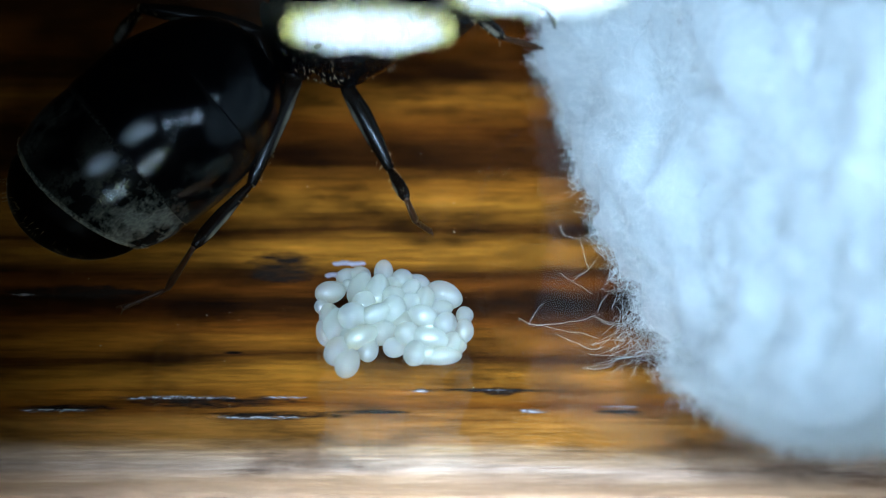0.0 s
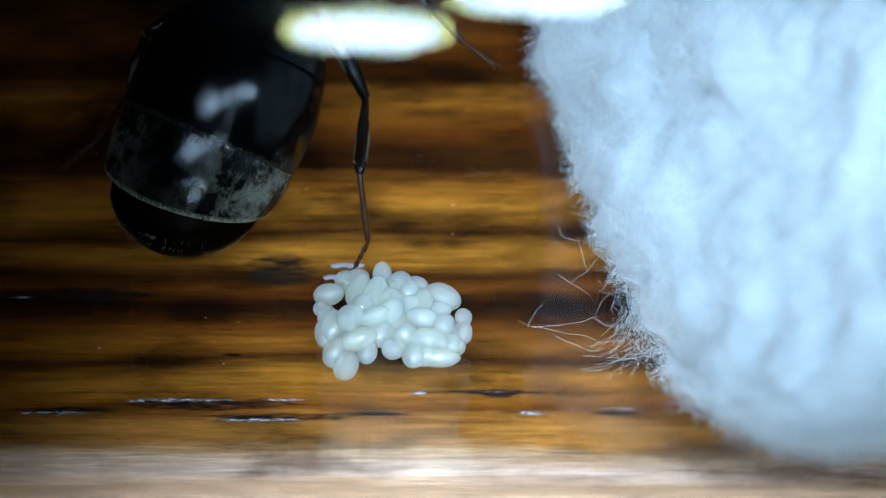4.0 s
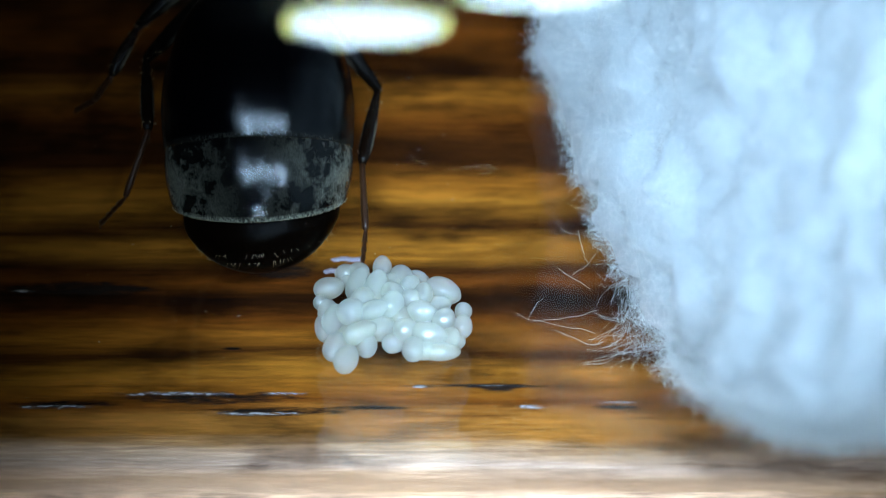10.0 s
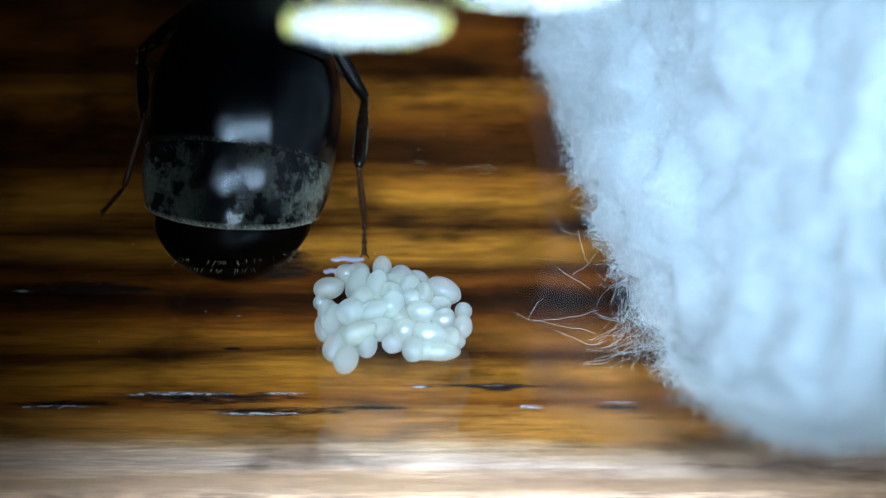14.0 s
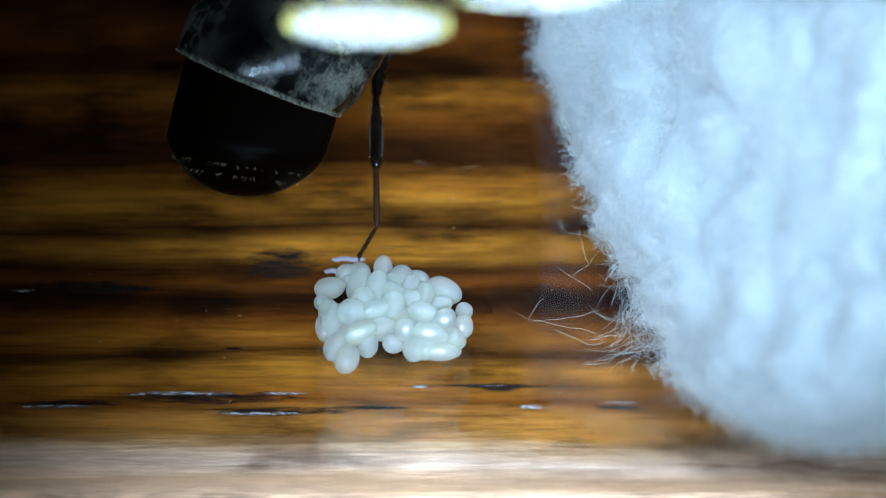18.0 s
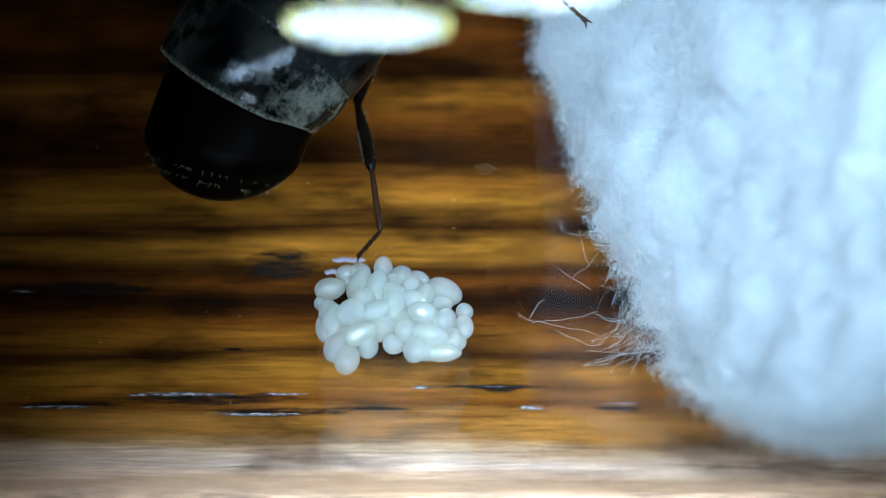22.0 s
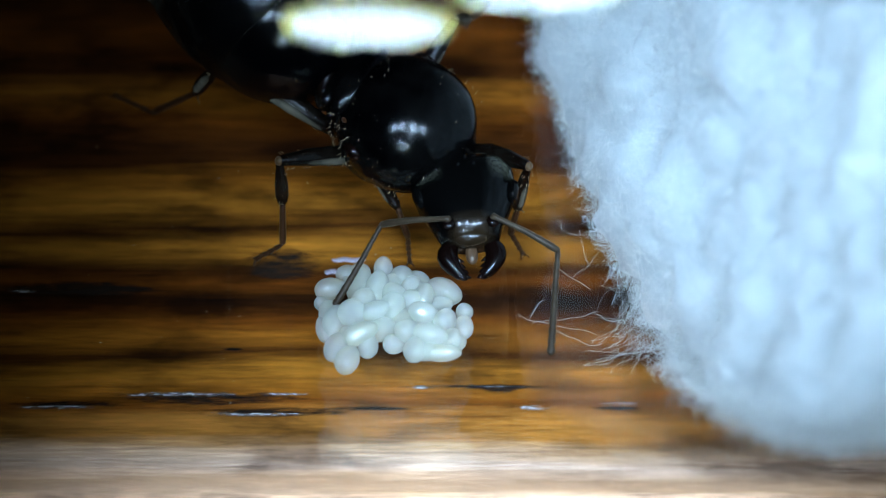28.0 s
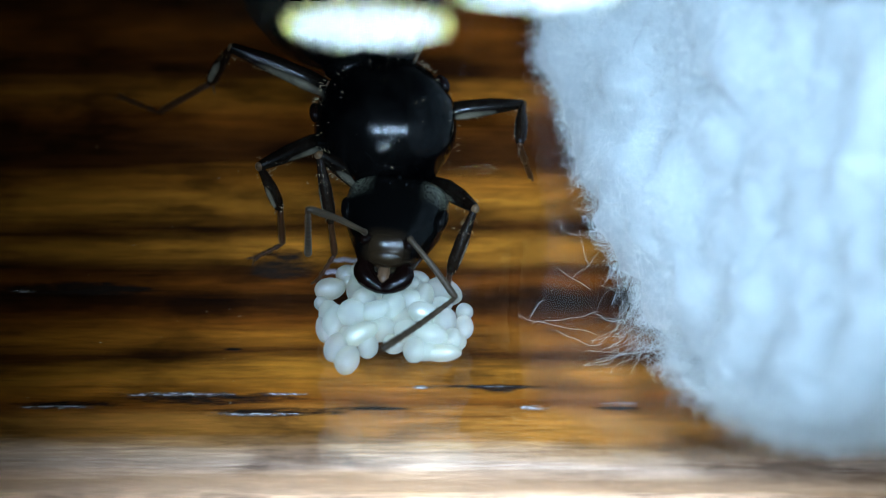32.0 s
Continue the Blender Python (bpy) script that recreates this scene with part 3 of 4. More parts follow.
def build_cotton():
    rings, seg = 120, 260
    verts, faces = [], []
    for i in range(rings + 1):
        rho = i / rings
        for j in range(seg):
            verts.append(roughened(cotton_point(rho, 2 * math.pi * j / seg)))
    for k in range(1, 25):
        for j in range(seg):
            p = cotton_point(1.0, 2 * math.pi * j / seg)
            verts.append(roughened(Vector((p.x + (22 - p.x) * (k / 24) ** 1.3, p.y, p.z))))
    for i in range(rings + 24):
        for j in range(seg):
            a, b = i * seg + j, i * seg + (j + 1) % seg
            faces.append((a, b, b + seg, a + seg))
    faces.append(tuple(range(len(verts) - seg, len(verts))))
    plug = new("cotton_plug")
    plug.matrix_world = Matrix.Translation((4 * MM, TUBE_Y * MM, 0))
    tagged(plug, "fluffy white cotton wool plug inside the glass tube", "cotton plug")
    back = plug.matrix_world.inverted()
    body = raw_part("cotton_body", verts, faces, COTTON, plug)
    body.matrix_parent_inverse = back
    rng = random.Random(11)

    def wander(p, d, length, curl, steps):
        path = [p.copy()]
        for _ in range(steps):
            d = (d + Vector((rng.gauss(0, 1), rng.gauss(0, 1), rng.gauss(0, 1))) * curl).normalized()
            p = p + d * (length / steps)
            r = math.hypot(p.y - TUBE_Y, p.z - TUBE_Z)
            if r > 8.92:
                p = Vector((p.x, TUBE_Y + (p.y - TUBE_Y) * 8.92 / r, TUBE_Z + (p.z - TUBE_Z) * 8.92 / r))
            path.append(p.copy())
        return path

    # fine fibres that cover the end and the side towards the glass
    def fuzz(name, count, length, lo, hi, deep, radius, label, stray=0.0, curl=0.8):
        gen = np.random.default_rng(count)
        starts = []
        for _ in range(count):
            theta = rng.uniform(lo, hi)
            if deep is None:
                p = cotton_point(math.sqrt(rng.random()), theta)
            else:
                p = cotton_point(1.0, theta)
                p.x += deep * rng.random() - (0.18 if name == "rim_fibres" else 0)
            p.x -= stray * rng.random()
            starts.append(roughened(p))
        p = np.array(starts)
        d = gen.normal(size=(count, 3)) + np.array([-0.08, 0, 0])
        steps, verts = 4, []
        size = gen.uniform(0.5, 1.0, (count, 1)) * length / steps
        for k in range(steps + 1):
            d = d + curl * gen.normal(size=d.shape)
            d /= np.linalg.norm(d, axis=1, keepdims=True)
            side = np.cross(d, [0.3, 0.5, 0.8])
            side /= np.linalg.norm(side, axis=1, keepdims=True)
            other = np.cross(d, side)
            r = radius * (0.4 if k in (0, steps) else 1)
            verts.append(np.stack([p + r * side, p - 0.5 * r * side + 0.87 * r * other, p - 0.5 * r * side - 0.87 * r * other], 1))
            p = p + d * size
            out = np.hypot(p[:, 1] - TUBE_Y, p[:, 2] - TUBE_Z)
            pull = np.minimum(1.0, 8.95 / out)
            p[:, 1] = TUBE_Y + (p[:, 1] - TUBE_Y) * pull
            p[:, 2] = TUBE_Z + (p[:, 2] - TUBE_Z) * pull
        verts = np.stack(verts, 1).reshape(-1, 3)
        first = (np.arange(count) * (steps + 1) * 3)[:, None, None, None] + (np.arange(steps) * 3)[None, :, None, None]
        quad = np.array([[j, (j + 1) % 3, (j + 1) % 3 + 3, j + 3] for j in range(3)])
        faces = (first + quad[None, None]).reshape(-1, 4)
        ob = raw_part(name, verts, faces.tolist(), FIBRE, plug, label)
        tagged(ob, kind="stuff")
        ob.matrix_parent_inverse = back

    fuzz("cotton_fibres", 42000, 0.5, -math.pi, 0.9, None, 0.0018, "fine curled cotton fibres")
    fuzz("side_fibres", 16000, 0.8, 2.5, 4.3, 9.0, 0.002, "fine cotton fibres against the glass")
    fuzz("rim_fibres", 20000, 0.7, 2.5, 4.1, 1.4, 0.002, "loose cotton fibres at the edge of the plug")
    fuzz("floor_fibres", 18000, 0.5, -2.7, -0.4, 0.8, 0.002, "fine cotton fibres spread on the glass", 0.12, 1.4)
    fuzz("haze_fibres", 5000, 0.9, -0.95, -0.15, 0.5, 0.002, "sparse haze of drawn-out fibres", 1.5)
    fuzz("thin_fibres", 14000, 1.0, 3.6, 4.15, 7.0, 0.002, "thin haze of fibres pressed on the glass")
    # the frayed tuft that lies on the glass: long strands that flow out of the plug, and curls between them
    paths = []
    for k in range(170):
        p = Vector((rng.uniform(2.95, 3.75), rng.uniform(-2.4, -0.7), 0))
        p.z = floor_z(p.y) + abs(rng.gauss(0.15, 0.3))
        if k % 3:
            d, length, curl = Vector((rng.gauss(-0.05, 0.3), -1, rng.gauss(0, 0.2))).normalized(), rng.uniform(0.8, 1.6), 0.16
        else:
            d, length, curl = Vector((rng.uniform(-1, 0.5), rng.gauss(0, 1), rng.gauss(0, 0.5))).normalized(), rng.uniform(0.4, 0.9), 0.55
        paths.append(wander(p, d, length, curl, 18))
    ob = raw_part("frayed_tuft", *strands(paths, 0.002), FIBRE, plug, "tangled frayed tuft of fibres")
    tagged(ob, kind="stuff")
    ob.matrix_parent_inverse = back
    # single stray strands that reach out over the wood
    for x, y, turn, length in STRAYS:
        p = Vector((x, y, floor_z(y) + 0.12))
        a = radians(turn)
        path = wander(p, Vector((math.cos(a), math.sin(a), 0.02)), length, 0.13, 26)
        ob = raw_part("stray_strand", *strands([path], 0.0026), THIN_FIBRE, plug, "single stray cotton fibre")
        ob.matrix_parent_inverse = back
    return plug


STRAYS = [(2.6, -1.7, 190, 1.3), (2.5, -2.3, 170, 1.5), (2.6, -2.5, 200, 0.9), (2.5, -1.2, 130, 0.8), (2.5, -0.6, 120, 0.7),
          (2.4, 0.1, 160, 0.6), (2.6, 0.7, 200, 0.5), (2.7, -2.9, 250, 0.6), (3.2, -3.2, 280, 0.5),
          (2.2, -0.9, 60, 0.9), (3.0, -2.9, 215, 0.7), (1.4, -2.0, 80, 0.5)]


# ---- the ant queen ----
GASTER_LEN, LEAN = 4.97, 0.38
HIPS = {"front": (0.95, 0.5, 1.05), "middle": (-0.3, 0.6, 1.1), "hind": (-1.05, 0.5, 1.1)}
# femur, tibia, first and last part of the foot
BONES = {"front": (1.45, 1.2, 0.8, 0.6), "middle": (1.8, 1.05, 0.85, 0.6), "hind": (2.25, 1.75, 1.25, 0.85)}
NECK = Vector((1.2, 0, 1.45))
WAIST = Vector((-1.42, 0, 1.55))
SCAPE, FUNICULUS = 1.2, 1.75


def gaster_radius(s):
    x = abs(2 * s - 0.98) / 1.02
    if s > 0.49:
        return 1.565 * max(1 - x ** 3.2, 0.0) ** 0.5
    return 1.565 * max(1 - x ** 2.5, 0.0) ** 0.55


def arch(s):
    """Height over width: the back is more rounded than the sides."""
    x = abs(2 * s - 0.98) / 1.02
    return 0.97 * (max(1 - x ** 2.6, 0.0) ** 0.5 + 0.02) / (gaster_radius(s) / 1.565 + 0.02)


def on_gaster(s, a, lip):
    """A place on the gaster: s along it, a round it; the belly is flatter and the rear plates lean back."""
    r = gaster_radius(s) + lip
    z = arch(s) * r * math.sin(a)
    lean = LEAN * min(max((s - 0.6) / 0.17, 0.0), 1.0)
    return Vector((-GASTER_LEN * s - lean * z, r * math.cos(a), z if z > 0 else 0.75 * z))


def tergite(lo, hi, swell):
    """A ring plate of the gaster from lo to hi of its length, its rear rim slightly proud."""
    rings, n = [], 56
    steps = max(8, int((hi - lo) * 50))
    turn = [2 * math.pi * k / n for k in range(n)]
    for i in range(steps + 1):
        f = i / steps
        s = lo + (hi - lo) * f
        lip = swell * (0.2 + 0.8 * math.sin(math.pi * (0.08 + 0.74 * f)))
        rings.append([on_gaster(s, a, lip) for a in turn])
    for lip in (swell * 0.6, -0.05):
        rings.append([on_gaster(hi + 0.003, a, lip) for a in turn])
    return loft(rings)


def last_tergite():
    """The blunt end of the gaster, a sleeve that fits under the rim of the plate before it."""
    rings, n = [], 56
    for i in range(31):
        s = 0.54 + 0.458 * (1 - (1 - i / 30) ** 1.6)
        r = min(gaster_radius(s) - 0.02, 1.36 - 0.25 * max(s - 0.7, 0.0))
        ring = []
        for a in (2 * math.pi * k / n for k in range(n)):
            z = 0.88 * r * math.sin(a)
            ring.append(Vector((-GASTER_LEN * s - LEAN * z, r * math.cos(a), z if z > 0 else 0.75 * z)))
        rings.append(ring)
    return loft(rings)


def bristles(points, length, radius, rng):
    """Short stiff hairs from (place, direction) pairs."""
    verts, faces = [], []
    for p, d in points:
        d = (d + Vector((rng.gauss(0, 0.25), rng.gauss(0, 0.25), rng.gauss(0, 0.25)))).normalized()
        s = d.orthogonal().normalized()
        u = d.cross(s)
        base = len(verts)
        for a in (0.0, 2.094, 4.189):
            verts.append(p + (s * math.cos(a) + u * math.sin(a)) * radius)
        verts.append(p + d * length * rng.uniform(0.6, 1.2))
        faces += [(base + j, base + (j + 1) % 3, base + 3) for j in range(3)]
    return verts, faces


def egg_shape(length, width, height, front=1.0, back=1.0, power=2.3, n=32, m=28):
    """A rounded body along x, centred; front and back give how full each end is."""
    rings = []
    for i in range(m + 1):
        c = -math.cos(math.pi * i / m) * 0.998
        full = (1 - abs(c) ** power) ** 0.5
        f = full * (front if c > 0 else back) ** (abs(c))
        rings.append([Vector((c * length / 2, f * width / 2 * math.cos(a), f * height / 2 * math.sin(a)))
                      for a in (2 * math.pi * k / n for k in range(n))])
    return loft(rings)


def build_gaster(ant):
    rng = random.Random(21)
    core = part("gaster", egg_shape(4.3, 2.5, 1.8, power=2.2), BLACK, ant, "swollen black gaster with grey downy bands")
    for v in core.data.vertices:
        v.co.x -= 2.25 * MM
    plates = [(0.02, 0.27, 0.05, 0.0, 0.08), (0.255, 0.60, 0.10, 0.0, 0.13), (0.585, 0.775, 0.08, 0.012, 0.68)]
    for lo, hi, swell, back, flank in plates:
        part("tergite", tergite(lo, hi, swell), tergite_material("tergite_down", -GASTER_LEN * hi, -GASTER_LEN * lo, back, flank, 0.3, 0.0 if lo < 0.5 else LEAN), core)
    # the last plate slides out from under the one before it
    tip = part("tergite", last_tergite(), TIP_BLACK, core, "plain black last plate")
    hairs, fringe = [], []
    for s in (0.885, 0.92):
        for _ in range(40):
            a = rng.uniform(-0.5, math.pi + 0.5)
            hairs.append((on_gaster(s, a, -0.05), Vector((-0.8, 0.5 * math.cos(a), 0.5 * math.sin(a)))))
    for s in (0.603, 0.778):
        for _ in range(420):
            a = rng.uniform(-0.6, math.pi + 0.6)
            fringe.append((on_gaster(s - 0.006, a, 0.035), Vector((-1, 0.25 * math.cos(a), 0.25 * math.sin(a)))))
    tagged(raw_part("rim_fringe", *bristles(fringe, 0.05, 0.0035, rng), HAIR, core, "fine pale fringe on the plate rims"), kind="stuff")
    beard = raw_part("bristles", *bristles(hairs, 0.13, 0.003, rng), HAIR, core, "short pale bristles")
    tagged(beard, kind="stuff")
    return core, tip, beard


def build_thorax(ant):
    thorax = part("thorax", moved(egg_shape(2.4, 2.46, 2.05, 0.9, 0.86, 2.7), pose(0.08, 0, 1.72, 0, 8, 0)), BLACK, ant, "glossy black domed thorax")
    part("scutellum", moved(egg_shape(0.62, 1.6, 0.6, 0.9, 0.9), pose(-0.86, 0, 2.22, 0, -30, 0)), BLACK, thorax)
    part("metanotum", moved(egg_shape(0.34, 1.25, 0.4, 0.9, 0.9), pose(-1.18, 0, 1.98, 0, -40, 0)), BLACK, thorax)
    for side in (1, -1):
        part("tegula", moved(egg_shape(0.36, 0.2, 0.26), pose(-0.28, side * 1.12, 1.98, 0, 0, 10 * side)), JAW, thorax)
        part("side_plate", moved(egg_shape(1.0, 0.4, 0.85), pose(-0.2, side * 0.92, 1.45, 0, 10, 4 * side)), BLACK, thorax)
    part("propodeum", moved(egg_shape(1.0, 1.35, 1.35, 1.0, 0.7), pose(-0.95, 0, 1.42)), BLACK, thorax)
    part("pronotum", moved(egg_shape(0.9, 1.65, 1.2, 0.75, 1.0), pose(0.88, 0, 1.45, 0, 18, 0)), BLACK, thorax)
    part("neck", moved(limb([(0, 0.3), (0.25, 0.24), (0.5, 0.2)]), pose(1.0, 0, 1.42, 0, 8, 0)), BODY_BROWN, thorax)
    part("petiole", moved(egg_shape(0.42, 0.75, 1.05, 0.9, 0.9), pose(-1.48, 0, 1.42)), BODY_BROWN, thorax, "dark brown upright petiole scale")
    for side in (1, -1):
        for i, (x, z) in enumerate(((-0.55, 2.15), (-0.25, 1.95))):
            part("wing_scar", moved(egg_shape(0.34, 0.10, 0.2), pose(x, side * (0.80 + 0.12 * i), z, 0, 0, 12 * side)), FOOT_BROWN, thorax, "brown shed-wing scar")
    for side in (1, -1):
        for key, (x, y, z) in HIPS.items():
            part("coxa", moved(egg_shape(0.46, 0.7, 0.5), pose(x, side * (y - 0.2), z + 0.08, 12 * side, 0, 0)), BODY_BROWN, thorax)
    rng = random.Random(5)
    hairs = []
    for _ in range(150):
        a, c = rng.choice((rng.uniform(-0.6, 0.5), rng.uniform(2.64, 3.74), rng.uniform(0, math.pi))), rng.choice((rng.uniform(-1.2, -0.5), rng.uniform(-1.2, 1.2)))
        r = (1 - abs(c / 1.32) ** 2.6) ** 0.5
        hairs.append((Vector((0.12 + c, 1.2 * r * math.cos(a), 1.72 + 1.0 * r * math.sin(a))), Vector((0, math.cos(a), math.sin(a)))))
    tagged(raw_part("bristles", *bristles(hairs, 0.08, 0.0035, rng), HAIR, thorax, "fine pale hairs"), kind="stuff")
    return thorax


def build_head(ant):
    """The head from the neck forward along +x."""
    rings, n = [], 36
    prof = [(0.0, 0.30, 0.25), (0.04, 0.62, 0.42), (0.14, 0.78, 0.50), (0.32, 0.86, 0.56), (0.60, 0.87, 0.58), (0.90, 0.80, 0.57),
            (1.18, 0.67, 0.52), (1.42, 0.55, 0.45), (1.60, 0.47, 0.36), (1.68, 0.34, 0.24)]
    for x, wy, wz in prof:
        rings.append([Vector((x - 0.10 * (1 - abs(math.cos(a))) * (1 if x < 0.3 else 0) * -1, wy * math.copysign(abs(math.cos(a)) ** 0.85, math.cos(a)),
                              wz * math.copysign(abs(math.sin(a)) ** 0.9, math.sin(a)))) for a in (2 * math.pi * k / n for k in range(n))])
    jaws = []
    head = part("head", loft(rings), HEAD_BLACK, ant, "black heart-shaped head with grey sheen")
    for side in (1, -1):
        part("eye", moved(egg_shape(0.42, 0.2, 0.34), pose(0.78, side * 0.79, 0.2, 0, 0, -12 * side)), BLACK, head, "glossy black compound eye")
        part("antenna_socket", moved(egg_shape(0.2, 0.2, 0.14), pose(1.46, side * 0.36, 0.38)), JAW, head)
        # rounded mandible, hooked inwards, with teeth along its cutting edge
        arc = [(0.0, 0.0, 0.14), (0.10, 0.03, 0.17), (0.22, 0.03, 0.17), (0.34, -0.02, 0.16), (0.45, -0.11, 0.13), (0.54, -0.21, 0.09), (0.58, -0.28, 0.04)]
        rings = [[Vector((x + 0.25 * r * math.cos(a), side * (y + r * math.cos(a)), -0.22 * x + 0.85 * r * math.sin(a))) for a in (2 * math.pi * k / 16 for k in range(16))] for x, y, r in arc]
        bm = loft(rings)
        jaw = part("mandible", bm, JAW, head, "black toothed mandible")
        for x, y in ((0.26, -0.13), (0.35, -0.17), (0.44, -0.22), (0.52, -0.27)):
            part("tooth", moved(limb([(0, 0.05), (0.06, 0.035), (0.12, 0.006)], 8), pose(x, side * y, -0.22 * x, 0, 0, -75 * side)), JAW, jaw)
        jaws.append(jaw)
    part("clypeus", moved(egg_shape(0.42, 0.7, 0.38), pose(1.56, 0, 0.14, 0, 22, 0)), HEAD_BLACK, head)
    part("mouthparts", moved(egg_shape(0.34, 0.2, 0.14), pose(1.80, 0, -0.06, 0, 14, 0)), TAN, head, "tan mouthparts between the jaws")
    for x, y in ((0.30, 0), (0.44, 0.13), (0.44, -0.13)):
        part("ocellus", moved(egg_shape(0.09, 0.09, 0.08), pose(x, y, 0.60)), BLACK, head)
    return head, jaws


def build_limbs(ant):
    made = {}
    for side in ("right", "left"):
        for key, (a, b, c, d) in BONES.items():
            wide = 1.0 if key == "hind" else 0.92
            fem = part("femur", limb([(p * a, r * wide) for p, r in ((-0.03, 0.05), (0.0, 0.10), (0.12, 0.15), (0.38, 0.19), (0.68, 0.165), (0.9, 0.115), (1.0, 0.09), (1.03, 0.04))], 16, 0.06), LEG_BROWN, ant)
            part("trochanter", moved(egg_shape(0.28, 0.22, 0.22), pose(0.02, 0, 0)), LEG_BROWN, fem)
            part("knee_joint", moved(egg_shape(0.15, 0.15, 0.16), pose(a, 0, 0)), KNEE_PALE, fem, "pale brown knee joint")
            tib = part("tibia", limb([(p * b, r * wide) for p, r in ((-0.03, 0.03), (0.0, 0.06), (0.08, 0.07), (0.2, 0.085), (0.5, 0.125), (0.78, 0.125), (0.93, 0.095), (1.0, 0.055))], 14, 0.02), SHIN_BROWN, ant)
            part("tibial_spur", moved(limb([(0, 0.022), (0.12, 0.014), (0.24, 0.003)], 6), pose(b * 0.97, 0, -0.05, 0, 35, 0)), TAN, tib)
            rng = random.Random(len(made) + 3)
            for bone, count, length in ((fem, 60, a), (tib, 60, b)):
                hairs = []
                for _ in range(count):
                    x, w = rng.uniform(0.1, 0.95) * length, rng.uniform(0, 2 * math.pi)
                    r = 0.13 if bone is fem else 0.095
                    hairs.append((Vector((x, r * math.cos(w), r * math.sin(w))), Vector((0.9, math.cos(w), math.sin(w)))))
                tagged(raw_part("leg_hairs", *bristles(hairs, 0.075, 0.003, rng), HAIR, bone, "short pale leg hairs"), kind="stuff")
            meta = part("metatarsus", limb([(-0.02, 0.02), (0.01, 0.05), (0.2 * c, 0.05), (0.8 * c, 0.062), (0.97 * c, 0.052), (c, 0.02)], 10), FOOT_BROWN, ant, "reddish brown first foot joint")
            prof = [(-0.02, 0.018)]
            cuts = [0, 0.3, 0.52, 0.72, 1.0]
            for lo, hi in zip(cuts, cuts[1:]):
                prof += [(lo * d + 0.01, 0.028), (hi * d - 0.03, 0.05), (hi * d - 0.005, 0.028)]
            tar = part("tarsus", limb(prof, 10), FOOT_BROWN, ant, "reddish brown jointed foot")
            for s in (1, -1):
                part("claw", moved(limb([(0, 0.02), (0.06, 0.016), (0.12, 0.004)], 6, 0.02), pose(d * 0.97, 0.02 * s, 0, 0, 20, 35 * s)), FOOT_BROWN, tar)
            made[side + "_" + key] = (fem, tib, meta, tar)
        sca = part("scape", limb([(-0.03, 0.03), (0.0, 0.055), (0.1, 0.042), (0.6, 0.05), (1.1, 0.062), (SCAPE, 0.05), (SCAPE + 0.03, 0.02)], bow=0.05), FEELER, ant)
        prof, step = [(-0.02, 0.02)], FUNICULUS / 11
        for i in range(11):
            r = 0.046 + 0.0024 * i
            prof += [(i * step + 0.01, r * 0.75), (i * step + step * 0.6, r), (i * step + step - 0.005, r * 0.85)]
        prof.append((FUNICULUS + 0.03, 0.02))
        fun = part("funiculus", limb(prof, 10, -0.05), FEELER, ant)
        made[side + "_feeler"] = (sca, fun)
    return made


def build_ant():
    ant = new("ant_queen")
    tagged(ant, "large black ant queen with swollen gaster tending eggs", "ant")
    build_thorax(ant)
    return ant, build_gaster(ant), build_head(ant), build_limbs(ant)


# ---- how the ant moves ----
# time and opening of the jaws
GAPE = [(0, -14), (26.5, -14), (27.5, 10), (28.2, 8), (28.8, -14), (32, -14)]
# time, place of the thorax, its turn and pitch
BODY_A = [(0, -1.84, 3.4, 0.63, 22, 0), (1, -1.74, 3.87, 0.49, 27, 0), (2, -1.44, 4.47, 0.65, 36, 0), (2.5, -1.72, 4.78, 0.76, 44, 0), (3, -1.99, 4.98, 0.99, 52, 0), (3.5, -2.02, 5.19, 1.02, 55, 0), (5.5, -2.84, 5.35, 1.22, 80, 0), (6, -2.86, 5.59, 1.17, 82, 0), (7, -3.03, 5.28, 1.23, 88, 0), (8, -2.95, 5.21, 1.2, 90, 0), (9, -3.19, 5.06, 1.21, 89, 0), (10, -3.2, 5.24, 1.18, 87.6, 0), (11, -2.95, 5.23, 1.13, 86.2, 0), (12, -2.97, 5.17, 1.18, 84.8, 0)]
BODY_B = [(13, -3.18, 5.17, 1.22, 83.4, 0), (14, -2.97, 5.05, 1.16, 82, 0), (14.5, -2.78, 5.03, 1.13, 79.33, 0), (17, -0.94, 6.24, 1.85, 66, 0), (18, -0.69, 6.27, 2.01, 63.2, 0), (19, -0.5, 6.16, 2.56, 60.4, 0), (20, -0.34, 6.21, 2.34, 57.6, 0), (21, -0.42, 6.03, 2.5, 54.8, 0), (22, -0.28, 5.69, 2.14, 52, 0), (22.5, -0.27, 5.39, 1.75, 45, 0), (23, -0.42, 4.36, 1.87, 28, 0), (23.5, -1.27, 3.78, 0.06, 15.3, -0.07), (24, -1.08, 2.94, 0.11, 7.51, -0.12), (24.5, -0.88, 2.42, 0.16, -1.2, 0.71), (25, -0.9, 2.17, 0.21, -7.64, 2.99)]
BODY_C = [(25.5, -0.86, 1.8, 0.33, -14.43, 4.26), (27.5, -0.88, 1.58, 0.38, -22.99, 5.37), (28, -0.83, 1.41, 0.35, -32.03, 4.29), (28.5, -0.91, 1.44, 0.33, -42.08, 3.65), (29, -1.04, 1.38, 0.33, -55.16, 5.98), (30, -0.85, 1.32, 0.35, -59.5, 6.75), (31, -0.91, 1.37, 0.32, -66.91, 4.94), (32, -1.04, 1.42, 0.31, -74.42, 1.3)]
